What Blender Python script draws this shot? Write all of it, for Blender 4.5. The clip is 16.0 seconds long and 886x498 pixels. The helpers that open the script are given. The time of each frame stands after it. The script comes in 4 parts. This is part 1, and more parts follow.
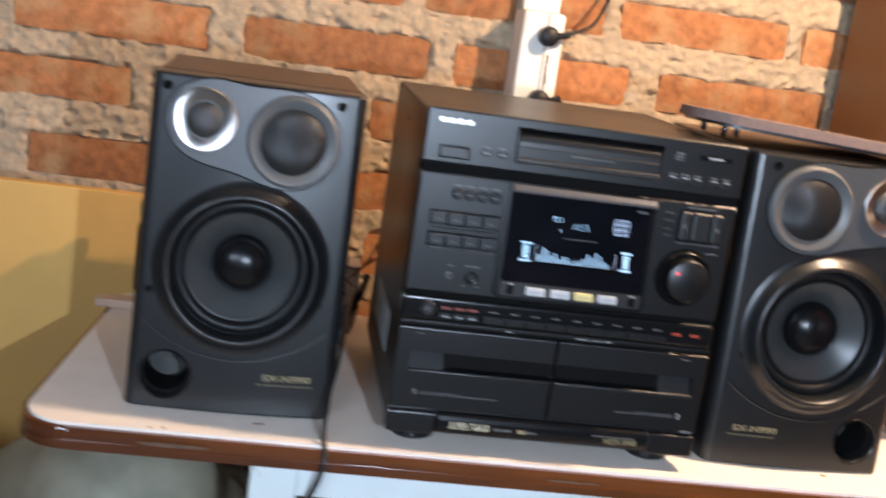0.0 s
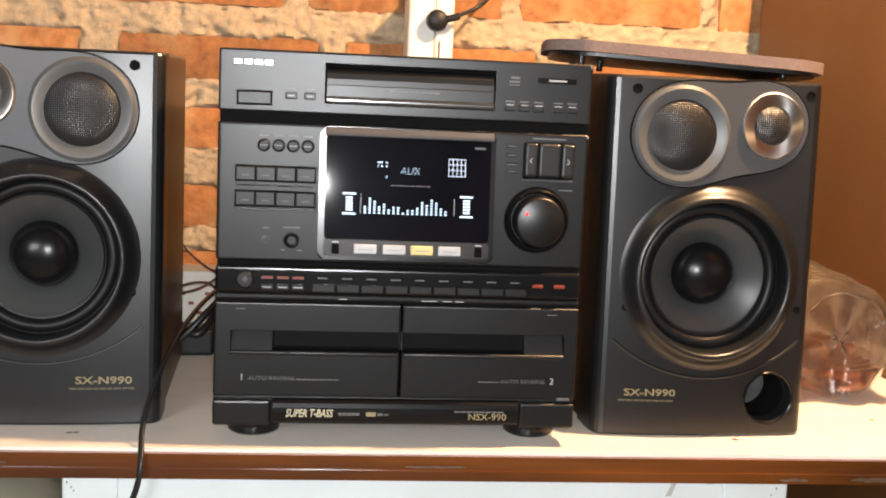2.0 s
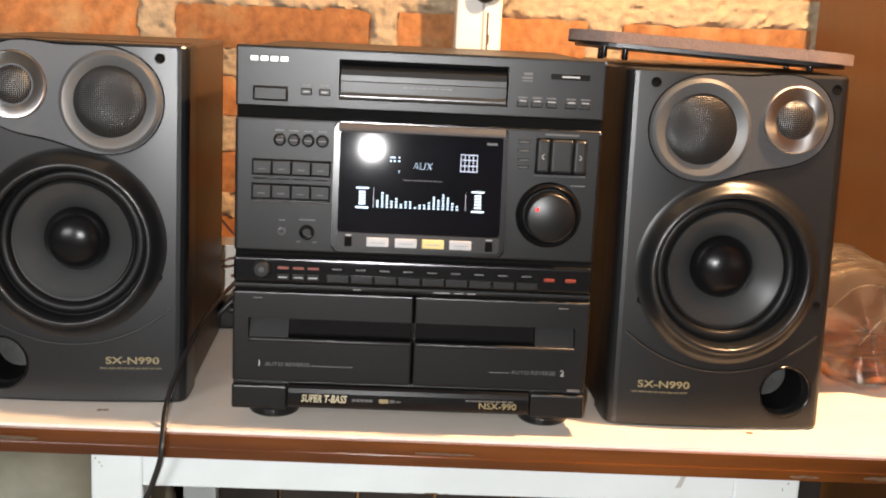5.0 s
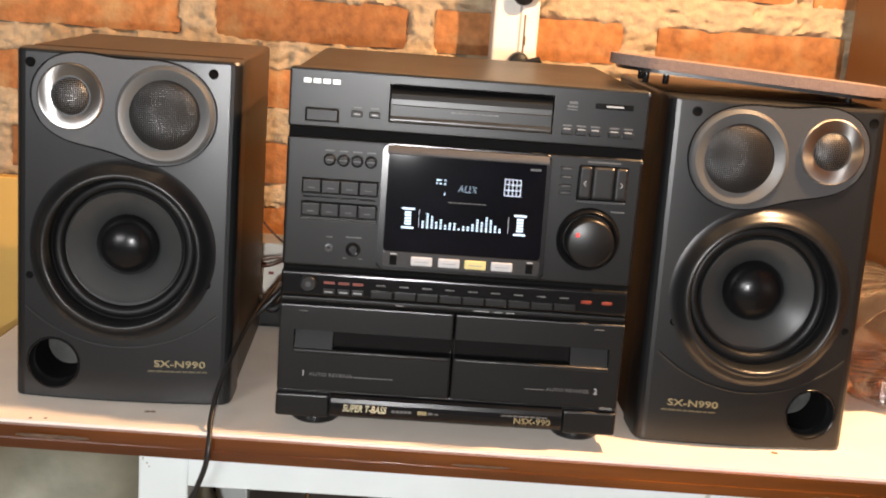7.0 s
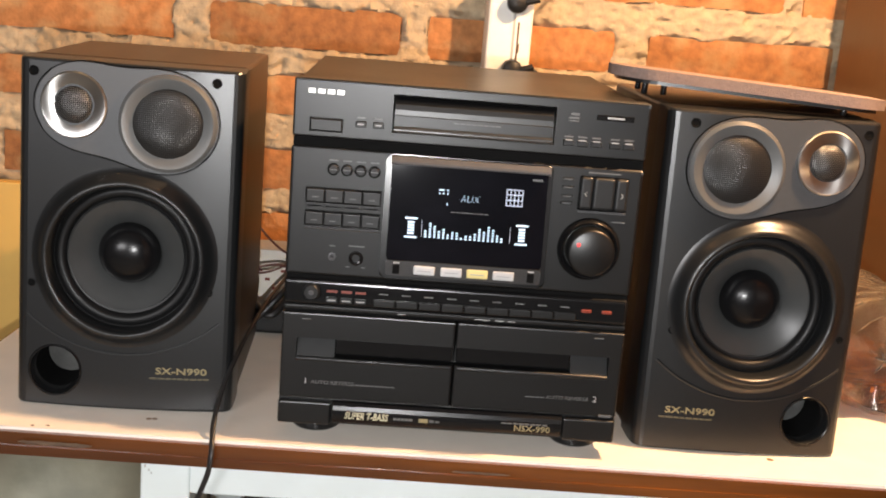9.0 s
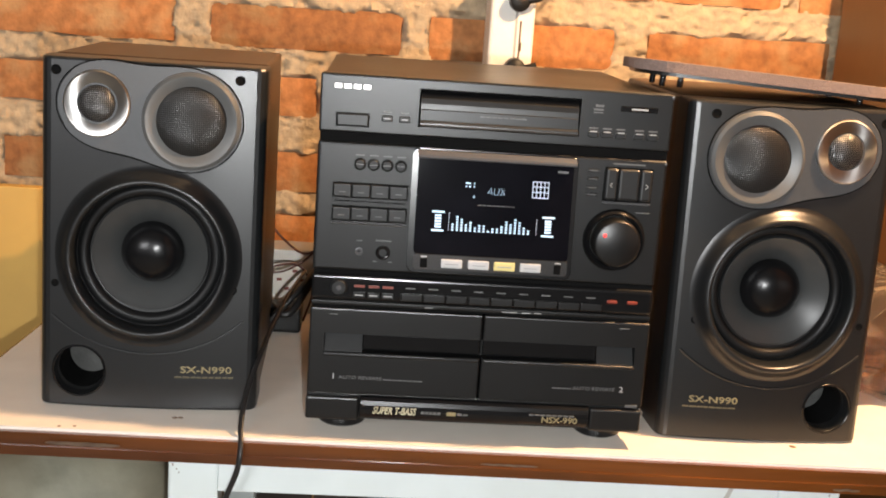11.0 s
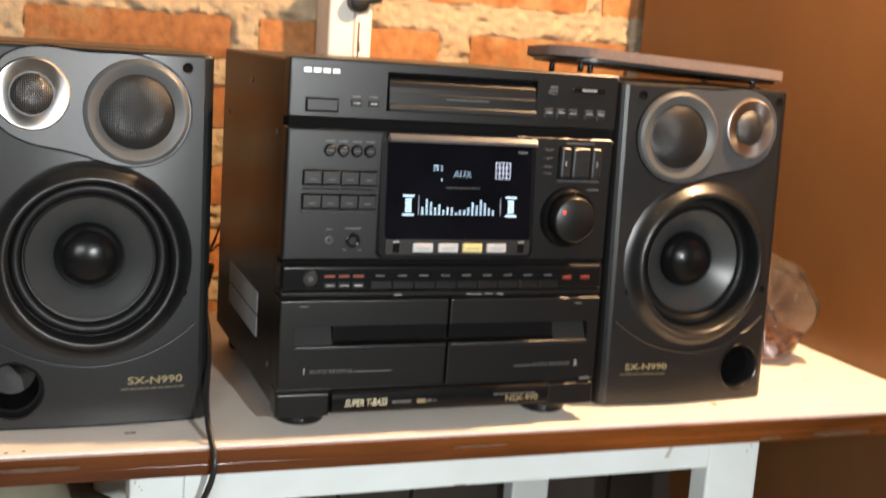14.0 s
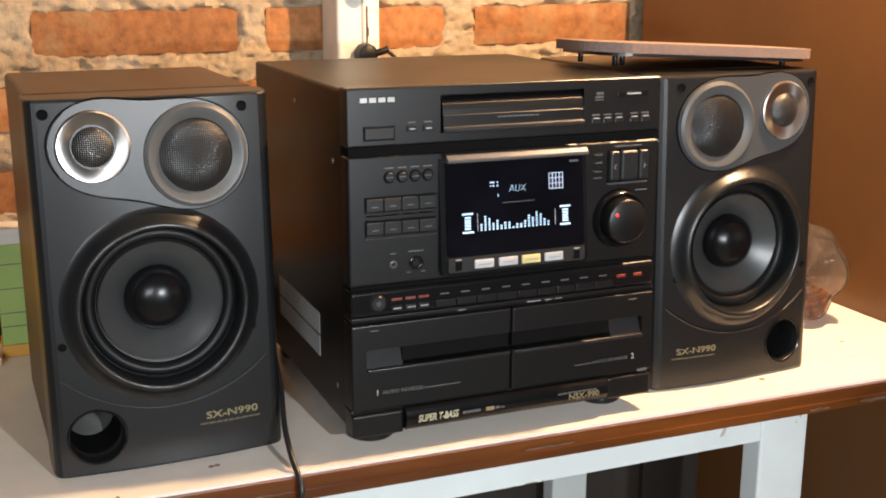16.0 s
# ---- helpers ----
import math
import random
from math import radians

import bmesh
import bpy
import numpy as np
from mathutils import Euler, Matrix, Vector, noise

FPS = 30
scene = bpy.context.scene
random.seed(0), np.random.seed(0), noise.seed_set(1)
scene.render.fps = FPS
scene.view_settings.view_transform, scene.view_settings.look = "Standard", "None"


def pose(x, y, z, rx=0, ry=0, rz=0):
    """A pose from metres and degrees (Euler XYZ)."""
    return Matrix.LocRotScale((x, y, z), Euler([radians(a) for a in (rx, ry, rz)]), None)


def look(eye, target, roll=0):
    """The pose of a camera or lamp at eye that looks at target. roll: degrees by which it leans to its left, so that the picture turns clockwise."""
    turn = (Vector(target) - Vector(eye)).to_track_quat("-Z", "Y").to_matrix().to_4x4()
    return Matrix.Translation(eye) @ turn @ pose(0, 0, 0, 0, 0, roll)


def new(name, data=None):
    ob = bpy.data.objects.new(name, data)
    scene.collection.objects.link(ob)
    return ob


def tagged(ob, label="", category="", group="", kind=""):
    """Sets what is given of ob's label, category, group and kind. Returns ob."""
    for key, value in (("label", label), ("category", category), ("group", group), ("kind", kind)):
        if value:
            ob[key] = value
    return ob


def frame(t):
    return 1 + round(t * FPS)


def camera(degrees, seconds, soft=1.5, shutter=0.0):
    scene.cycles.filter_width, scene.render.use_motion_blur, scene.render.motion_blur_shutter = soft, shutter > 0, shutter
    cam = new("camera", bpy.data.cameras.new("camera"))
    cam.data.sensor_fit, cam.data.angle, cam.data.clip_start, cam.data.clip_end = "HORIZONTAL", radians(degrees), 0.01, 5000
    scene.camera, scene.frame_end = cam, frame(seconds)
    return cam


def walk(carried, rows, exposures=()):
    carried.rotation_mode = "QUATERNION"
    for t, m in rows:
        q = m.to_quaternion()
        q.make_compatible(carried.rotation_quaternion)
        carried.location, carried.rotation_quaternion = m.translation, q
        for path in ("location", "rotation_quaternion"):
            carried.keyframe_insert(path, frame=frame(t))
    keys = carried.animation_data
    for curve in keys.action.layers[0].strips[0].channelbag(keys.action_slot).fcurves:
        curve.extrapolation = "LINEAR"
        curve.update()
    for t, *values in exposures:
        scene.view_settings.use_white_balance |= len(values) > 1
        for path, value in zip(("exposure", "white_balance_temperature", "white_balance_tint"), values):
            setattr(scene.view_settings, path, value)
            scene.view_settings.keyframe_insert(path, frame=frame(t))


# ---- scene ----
cam = camera(42.4, 16.0, 1.9, 0.6)
PATH = [
    (0, (0.031, -0.005, 1.24), (0.327, 1.931, 0.835), 8.3),
    (0.3, (0.117, 0.023, 1.204), (0.405, 1.962, 0.81), 7.8),
    (0.5, (0.14, 0.041, 1.181), (0.476, 1.979, 0.818), 5.7),
    (1, (0.221, 0.083, 1.155), (0.526, 2.043, 0.898), 2.8),
    (1.5, (0.245, 0.096, 1.121), (0.515, 2.061, 0.858), 2.6),
    (2, (0.259, 0.095, 1.113), (0.499, 2.061, 0.836), 2.6),
    (2.5, (0.295, 0.089, 1.111), (0.512, 2.058, 0.833), 2.1),
    (3, (0.33, 0.076, 1.119), (0.5, 2.049, 0.838), 2.0),
    (3.5, (0.349, 0.078, 1.141), (0.469, 2.052, 0.843), 1.9),
    (4, (0.342, 0.079, 1.149), (0.444, 2.051, 0.831), 1.9),
    (6.3, (0.328, 0.08, 1.215), (0.376, 2.026, 0.759), 3.9),
    (6.5, (0.323, 0.067, 1.221), (0.37, 2.014, 0.766), 4.0),
    (7, (0.303, 0.059, 1.232), (0.361, 2.006, 0.778), 4.3),
    (7.5, (0.293, 0.052, 1.239), (0.36, 2.003, 0.805), 4.6),
    (8, (0.293, 0.064, 1.237), (0.368, 2.014, 0.798), 4.7),
    (8.5, (0.291, 0.059, 1.238), (0.382, 2.008, 0.796), 4.8),
    (9, (0.279, 0.051, 1.241), (0.373, 1.997, 0.791), 4.7),
    (9.5, (0.26, 0.044, 1.241), (0.36, 1.991, 0.794), 4.7),
    (10, (0.249, 0.047, 1.239), (0.357, 1.992, 0.786), 4.6),
    (10.2, (0.247, 0.05, 1.239), (0.358, 1.993, 0.779), 4.5),
    (12.5, (0.129, 0.035, 1.131), (0.459, 1.989, 0.859), 3.5),
    (13, (0.08, 0.044, 1.102), (0.513, 1.984, 0.887), 3.4),
    (13.5, (0.013, 0.059, 1.109), (0.537, 1.978, 0.897), 3.6),
    (14, (-0.065, 0.099, 1.162), (0.632, 1.94, 0.811), 4.0),
    (14.5, (-0.122, 0.102, 1.219), (0.606, 1.901, 0.736), 2.4),
    (15, (-0.161, 0.117, 1.252), (0.581, 1.913, 0.778), 1.9),
    (15.5, (-0.155, 0.132, 1.255), (0.583, 1.927, 0.776), 0.9),
    (16, (-0.155, 0.133, 1.258), (0.586, 1.927, 0.773), 0.1),
]
walk(cam, [(t, look(eye, target, roll)) for t, eye, target, roll in PATH],
     exposures=[(0.0, -0.11, 5800, 12), (0.4, -0.02, 6400, 13), (0.8, 0.07, 6900, 14), (3.0, 0.17, 7500, 16), (7.0, 0.10, 7600, 17), (10.0, 0.06, 7600, 16), (12.5, 0.07, 7200, 12), (14.5, 0.08, 7450, 13), (15.2, 0.04, 7150, 13), (16.0, 0.04, 7100, 13)])
# lamps -------------------------------------------------------------------
world = bpy.data.worlds.new("room_air")
world.use_nodes = True
world.node_tree.nodes["Background"].inputs[0].default_value = (0.5, 0.6, 0.75, 1)
world.node_tree.nodes["Background"].inputs[1].default_value = 0.02
scene.world = world


def lamp(name, kind, place, colour, watts, size):
    data = bpy.data.lights.new(name, kind)
    data.color, data.energy = colour, watts
    ob = new(name, data)
    ob.location = place
    if kind == "POINT":
        data.shadow_soft_size = size
    return ob


# the bare bulb that hangs over the table's end
lamp("bulb_light", "POINT", (0.92, 1.125, 1.80), (1.0, 0.69, 0.41), 104, 0.025)
# fixed stand-in for the camera's own small torch, mirrored by display and dust caps
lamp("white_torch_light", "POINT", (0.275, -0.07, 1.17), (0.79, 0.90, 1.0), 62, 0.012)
# cool soft fill added behind the camera; no window is known there
fill_lamp = lamp("window_light", "AREA", (-1.35, -2.02, 1.9), (0.80, 0.89, 1.0), 70, 0)
fill_lamp.data.shape, fill_lamp.data.size, fill_lamp.data.size_y = "RECTANGLE", 1.3, 0.8
fill_lamp.matrix_world = look((-1.35, -2.02, 1.9), (-1.35, 0, 1.9))

# materials ---------------------------------------------------------------


def material(name, colour, rough=0.5, metal=0.0, vary=0.12, scale=40.0, bump=0.0, bump_scale=200.0, second=None,
             second_scale=6.0, coat=0.0, per_object=0.0, stretch=(1, 1, 1), spec=0.5, rough_vary=0.0, threshold=(0.35, 0.7)):
    """Two scales of colour variation, roughness wear and fine relief."""
    m = bpy.data.materials.new(name)
    m.use_nodes = True
    n, l = m.node_tree.nodes, m.node_tree.links
    b = n["Principled BSDF"]
    co = n.new("ShaderNodeTexCoord")
    mp = n.new("ShaderNodeMapping")
    mp.inputs["Scale"].default_value = stretch
    l.new(co.outputs["Object"], mp.inputs["Vector"])
    fine = n.new("ShaderNodeTexNoise")
    fine.inputs["Scale"].default_value, fine.inputs["Detail"].default_value = scale, 6
    l.new(mp.outputs[0], fine.inputs["Vector"])
    coarse = n.new("ShaderNodeTexNoise")
    coarse.inputs["Scale"].default_value, coarse.inputs["Detail"].default_value = second_scale, 4
    l.new(mp.outputs[0], coarse.inputs["Vector"])
    ramp = n.new("ShaderNodeValToRGB")
    lo, hi = [c * (1 - vary) for c in colour], [min(1, c * (1 + vary)) for c in colour]
    ramp.color_ramp.elements[0].color, ramp.color_ramp.elements[1].color = (*lo, 1), (*hi, 1)
    ramp.color_ramp.elements[0].position, ramp.color_ramp.elements[1].position = 0.3, 0.7
    l.new(fine.outputs["Fac"], ramp.inputs[0])
    out = ramp.outputs[0]
    mask = n.new("ShaderNodeMapRange")
    mask.inputs["From Min"].default_value, mask.inputs["From Max"].default_value = threshold
    l.new(coarse.outputs["Fac"], mask.inputs["Value"])
    mix = n.new("ShaderNodeMix")
    mix.data_type = "RGBA"
    l.new(mask.outputs[0], mix.inputs["Factor"])
    l.new(out, mix.inputs[6])
    s = second if second else [c * (1 - vary) for c in colour]
    mix.inputs[7].default_value = (*s, 1)
    out = mix.outputs[2]
    if per_object:
        info = n.new("ShaderNodeObjectInfo")
        hsv = n.new("ShaderNodeHueSaturation")
        r = n.new("ShaderNodeMapRange")
        r.inputs["To Min"].default_value, r.inputs["To Max"].default_value = 1 - per_object, 1 + per_object
        l.new(info.outputs["Random"], r.inputs["Value"])
        l.new(r.outputs[0], hsv.inputs["Value"])
        l.new(out, hsv.inputs["Color"])
        out = hsv.outputs[0]
    l.new(out, b.inputs["Base Color"])
    b.inputs["Metallic"].default_value = metal
    b.inputs["Specular IOR Level"].default_value = spec
    if rough_vary:
        r = n.new("ShaderNodeMapRange")
        r.inputs["To Min"].default_value, r.inputs["To Max"].default_value = rough - rough_vary, rough + rough_vary
        l.new(coarse.outputs["Fac"], r.inputs["Value"])
        l.new(r.outputs[0], b.inputs["Roughness"])
    else:
        b.inputs["Roughness"].default_value = rough
    b.inputs["Coat Weight"].default_value = coat
    if bump:
        bn = n.new("ShaderNodeTexNoise")
        bn.inputs["Scale"].default_value, bn.inputs["Detail"].default_value = bump_scale, 5
        l.new(mp.outputs[0], bn.inputs["Vector"])
        bp = n.new("ShaderNodeBump")
        bp.inputs["Strength"].default_value, bp.inputs["Distance"].default_value = bump, 0.002
        l.new(bn.outputs["Fac"], bp.inputs["Height"])
        l.new(bp.outputs[0], b.inputs["Normal"])
    return m


def glow(name, colour, strength):
    m = material(name, colour, 0.4)
    b = m.node_tree.nodes["Principled BSDF"]
    b.inputs["Emission Color"].default_value = (*colour, 1)
    b.inputs["Emission Strength"].default_value = strength
    return m


def clear(name, colour, rough=0.03, ior=1.45, crinkle=0.0):
    m = material(name, colour, rough, bump=crinkle, bump_scale=48)
    m.node_tree.nodes["Principled BSDF"].inputs["Transmission Weight"].default_value = 1.0
    m.node_tree.nodes["Principled BSDF"].inputs["IOR"].default_value = ior
    return m


def mesh_cloth(name, colour, size, metal=0.0):
    """Perforated metal: small round holes as relief and darker dots."""
    m = material(name, colour, 0.3, metal, 0.1, 60, spec=0.4)
    n, l = m.node_tree.nodes, m.node_tree.links
    v = n.new("ShaderNodeTexVoronoi")
    v.inputs["Scale"].default_value, v.inputs["Randomness"].default_value = size, 0.0
    mp = n.new("ShaderNodeMapping")
    mp.inputs["Scale"].default_value = (1, 0, 1)
    l.new(n["Texture Coordinate"].outputs["Object"], mp.inputs["Vector"])
    l.new(mp.outputs[0], v.inputs["Vector"])
    bp = n.new("ShaderNodeBump")
    bp.inputs["Strength"].default_value, bp.inputs["Distance"].default_value = 0.6, 0.001
    l.new(v.outputs["Distance"], bp.inputs["Height"])
    b = n["Principled BSDF"]
    l.new(bp.outputs[0], b.inputs["Normal"])
    r = n.new("ShaderNodeMapRange")
    r.inputs["From Min"].default_value, r.inputs["From Max"].default_value = 0.38, 0.54
    l.new(v.outputs["Distance"], r.inputs["Value"])
    mix = n.new("ShaderNodeMix")
    mix.data_type = "RGBA"
    l.new(r.outputs[0], mix.inputs["Factor"])
    mix.inputs[6].default_value = (0.004, 0.004, 0.004, 1)
    mix.inputs[7].default_value = (*colour, 1)
    l.new(mix.outputs[2], b.inputs["Base Color"])
    return m


BRICK = material("fired_brick", (0.36, 0.146, 0.052), 0.88, vary=0.28, scale=55, bump=1.0, bump_scale=110,
                 second=(0.43, 0.250, 0.115), second_scale=15, per_object=0.22, threshold=(0.50, 0.70))
MORTAR = material("sandy_mortar", (0.47, 0.36, 0.235), 0.95, vary=0.2, scale=55, bump=1.0, bump_scale=230,
                  second=(0.40, 0.31, 0.21), second_scale=14)
BROWN = material("brown_board", (0.14, 0.057, 0.017), 0.42, vary=0.12, scale=9, bump=0.08, bump_scale=60,
                 second=(0.125, 0.050, 0.016), second_scale=3, stretch=(1, 1, 0.35), rough_vary=0.12)
# for unseen walls and ceiling, coloured dark to weaken reflections in the glossy fronts
DIM = material("unseen_dark_walls", (0.10, 0.095, 0.09), 0.9, vary=0.15, scale=10, bump=0.3, bump_scale=80, second_scale=2)
PLASTER = material("grey_plaster", (0.42, 0.41, 0.38), 0.9, vary=0.1, scale=12, bump=0.3, bump_scale=80, second_scale=2)
CONCRETE = material("concrete_floor", (0.22, 0.2, 0.17), 0.8, vary=0.2, scale=18, bump=0.4, bump_scale=90, second_scale=3)
LAMINATE = material("cream_laminate", (0.80, 0.73, 0.65), 0.38, vary=0.04, scale=25, bump=0.04, bump_scale=300,
                    second=(0.77, 0.69, 0.60), second_scale=7, rough_vary=0.08, threshold=(0.5, 0.85))
EDGE = material("varnished_edge", (0.135, 0.040, 0.009), 0.2, spec=0.5, vary=0.45, scale=34, bump=0.2, bump_scale=90,
                second=(0.055, 0.015, 0.005), second_scale=14, stretch=(0.12, 1, 1), coat=0.35, rough_vary=0.08, threshold=(0.42, 0.66))
CHIP = material("bare_chipboard", (0.26, 0.17, 0.11), 0.6, vary=0.4, scale=90, bump=0.6, bump_scale=200)
ENAMEL = material("white_enamel", (0.62, 0.68, 0.68), 0.42, vary=0.04, scale=20, bump=0.08, bump_scale=150,
                  second=(0.55, 0.6, 0.58), second_scale=10, threshold=(0.5, 0.8), rough_vary=0.1)
RUST = material("rust_spots", (0.16, 0.1, 0.06), 0.9, vary=0.4, scale=120)
POST = material("white_painted_post", (0.78, 0.76, 0.70), 0.5, vary=0.06, scale=20, bump=0.15, bump_scale=110,
                second=(0.62, 0.56, 0.46), second_scale=16, threshold=(0.55, 0.8))
BLACK = material("black_satin_plastic", (0.0050, 0.0051, 0.0053), 0.36, vary=0.15, scale=200, bump=0.008, bump_scale=1400,
                 second_scale=9, rough_vary=0.05, spec=0.46)
GLOSS = material("black_gloss_plastic", (0.006, 0.006, 0.0065), 0.21, vary=0.2, scale=60, rough_vary=0.05, spec=0.35)
DARK = material("dark_recess", (0.004, 0.004, 0.004), 0.8, spec=0.08)
STEEL = material("black_sheet_steel", (0.008, 0.007, 0.006), 0.36, spec=0.20, vary=0.15, scale=150, bump=0.06, bump_scale=700,
                 second_scale=4, rough_vary=0.1)
KEY = material("dark_grey_keys", (0.016, 0.0165, 0.017), 0.36, vary=0.1, scale=80, spec=0.35)
LIP = material("grey_satin_lip", (0.10, 0.10, 0.105), 0.28, 0.3, vary=0.1, scale=80)
SMOKE = material("smoked_display_window", (0.004, 0.004, 0.006), 0.05, vary=0.3, scale=30, rough_vary=0.015, spec=0.11, coat=0.012)
SMOKE.node_tree.nodes["Principled BSDF"].inputs["Coat Roughness"].default_value = 0.32
SILVER = material("grey_silver_plastic", (0.30, 0.30, 0.31), 0.3, 0.4, vary=0.06, scale=100)
PRINT = material("pale_grey_print", (0.42, 0.42, 0.42), 0.5)
FAINT = material("dim_grey_print", (0.11, 0.11, 0.11), 0.5)
DIMGOLD = material("dim_gold_print", (0.11, 0.09, 0.05), 0.5)
GOLD = material("gold_print", (0.29, 0.235, 0.125), 0.45, 0.2)
PALE = material("pale_gold_print", (0.55, 0.50, 0.34), 0.45, 0.1)
BADGE = material("bright_badge", (0.50, 0.49, 0.46), 0.3, 0.5)
REDPRINT = material("red_print", (0.20, 0.04, 0.025), 0.5)
BAFFLE = material("charcoal_baffle", (0.0085, 0.0092, 0.0098), 0.34, vary=0.14, scale=260, bump=0.02, bump_scale=1400,
                  second_scale=5, rough_vary=0.05, spec=0.55)
PLATE = material("grey_tweeter_plate", (0.060, 0.062, 0.065), 0.40, 0.1, vary=0.06, scale=200)
PLATERIM = material("pewter_ring", (0.088, 0.088, 0.086), 0.42, 0.1, vary=0.05, scale=200)
CHROME = material("brushed_chrome", (0.46, 0.45, 0.435), 0.30, 1.0, vary=0.05, scale=120)
# turned metal: the glints run out from the middle
CHROME.node_tree.nodes["Principled BSDF"].inputs["Anisotropic"].default_value = 0.85
turned = CHROME.node_tree.nodes.new("ShaderNodeTangent")
turned.direction_type, turned.axis = "RADIAL", "Y"
CHROME.node_tree.links.new(turned.outputs[0], CHROME.node_tree.nodes["Principled BSDF"].inputs["Tangent"])
GRID = mesh_cloth("perforated_dome", (0.034, 0.033, 0.032), 480)
BRIGHTGRID = mesh_cloth("bright_perforated_dome", (0.22, 0.215, 0.21), 520, 0.7)
STRIP = material("dark_mirror_strip", (0.20, 0.20, 0.205), 0.2, 0.9, vary=0.08, scale=80)
FILLER = material("grey_wadding", (0.075, 0.075, 0.072), 0.9, vary=0.25, scale=120, bump=0.6, bump_scale=300)
VINYL = material("walnut_vinyl", (0.046, 0.024, 0.013), 0.38, spec=0.28, vary=0.3, scale=30, bump=0.1, bump_scale=160,
                 second=(0.028, 0.015, 0.008), second_scale=10, stretch=(1, 0.15, 0.2), rough_vary=0.06)
RUBBER = material("black_rubber", (0.010, 0.010, 0.010), 0.45, vary=0.1, scale=100, spec=0.3)
SURROUND = material("satin_rubber_surround", (0.007, 0.0072, 0.0075), 0.42, vary=0.1, scale=80, spec=0.26)
CONE = material("grey_cone_paper", (0.040, 0.042, 0.042), 0.34, spec=0.45, vary=0.1, scale=60, bump=0.03, bump_scale=300)
CAP = material("gloss_dust_cap", (0.005, 0.005, 0.0055), 0.26, vary=0.1, scale=60, spec=0.3)
CLOTH = material("brown_grille_cloth", (0.22, 0.15, 0.125), 0.95, vary=0.15, scale=300, bump=0.6, bump_scale=700, second_scale=9)
CARD = material("yellow_board", (0.62, 0.36, 0.085), 0.6, vary=0.06, scale=20, second=(0.56, 0.33, 0.09), second_scale=4)
GREEN = material("green_carton", (0.36, 0.52, 0.15), 0.5, vary=0.1, scale=14)
ORANGE = material("orange_carton", (0.72, 0.36, 0.06), 0.5, vary=0.1, scale=14)
PAPER = material("white_paper_box", (0.74, 0.70, 0.62), 0.7, vary=0.05, scale=30)
PINK = material("pale_wood_block", (0.66, 0.46, 0.34), 0.6, vary=0.1, scale=40)
CABLE = material("black_cable", (0.014, 0.013, 0.013), 0.4, vary=0.1, scale=60)
WIRE = material("dark_red_wire", (0.10, 0.03, 0.018), 0.45, vary=0.1, scale=60)
SACK = material("dusty_sack", (0.24, 0.23, 0.17), 0.6, vary=0.25, scale=14, bump=0.4, bump_scale=60,
                second=(0.13, 0.10, 0.06), second_scale=5, rough_vary=0.15)
PET = clear("clear_bottle_plastic", (0.97, 0.92, 0.86), 0.03, 1.38, 0.9)
PET.node_tree.nodes["Principled BSDF"].inputs["Transmission Weight"].default_value = 0.98
SYRUP = clear("amber_drink", (0.70, 0.27, 0.05), 0.02, 1.33)
REDCAP = material("orange_red_cap", (0.75, 0.10, 0.02), 0.35)
VFD = glow("display_white_glow", (0.50, 0.75, 1.0), 0.55)
VFDDIM = glow("display_dim_glow", (0.62, 0.72, 0.9), 0.25)
LED = glow("red_led", (1.0, 0.05, 0.05), 0.5)
REDLIT = glow("red_backlit_key", (0.20, 0.028, 0.014), 0.04)
WHITEKEY = glow("white_backlit_key", (0.46, 0.46, 0.46), 0.06)
YELLOWKEY = glow("yellow_backlit_key", (0.60, 0.50, 0.21), 0.12)
LABEL = material("pale_side_label", (0.42, 0.43, 0.42), 0.5, vary=0.05, scale=60)

# mesh helpers --------------------------------------------------------------


def done(name, bm, mat, parent=None, smooth=40):
    areas = [f.calc_area() for f in bm.faces]
    if smooth == 40 and max(areas) > 0.12 * sum(areas):
        smooth = 8
    bmesh.ops.recalc_face_normals(bm, faces=bm.faces)
    me = bpy.data.meshes.new(name)
    bm.to_mesh(me)
    bm.free()
    me.materials.append(mat)
    if smooth:
        me.polygons.foreach_set("use_smooth", [True] * len(me.polygons))
        me.set_sharp_from_angle(angle=radians(smooth))
    ob = new(name, me)
    ob.parent = parent
    return ob


# print too small to pick apart piece by piece
FINE = {"drawer_print", "small_print", "deck_small_print", "bar_print", "print_line", "level_meter", "side_meter", "grid_sign", "small_sign",
        "strip_print", "disc_mark", "badge", "carton_lines", "print", "crack", "scratch", "arrow_marks"}


def part(name, bm, mat, parent, label="", smooth=40):
    ob = done(name, bm, mat, parent, smooth)
    return tagged(ob, label, kind="stuff" if name in FINE else "")


def thing(name, place, label, category, group="", yaw=0.0):
    ob = new(name)
    ob.empty_display_size = 0.05
    ob.matrix_world = pose(*place, 0, 0, yaw)
    return tagged(ob, label, category, group)


def box(x0, x1, y0, y1, z0, z1, bevel=0.0, seg=2, bm=None):
    bm = bm or bmesh.new()
    r = bmesh.ops.create_cube(bm, size=1, matrix=Matrix.LocRotScale(
        ((x0 + x1) / 2, (y0 + y1) / 2, (z0 + z1) / 2), None, (x1 - x0, y1 - y0, z1 - z0)))
    if bevel:
        edges = list({e for v in r["verts"] for e in v.link_edges})
        bmesh.ops.bevel(bm, geom=edges, offset=bevel, segments=seg, affect="EDGES", profile=0.5)
    return bm


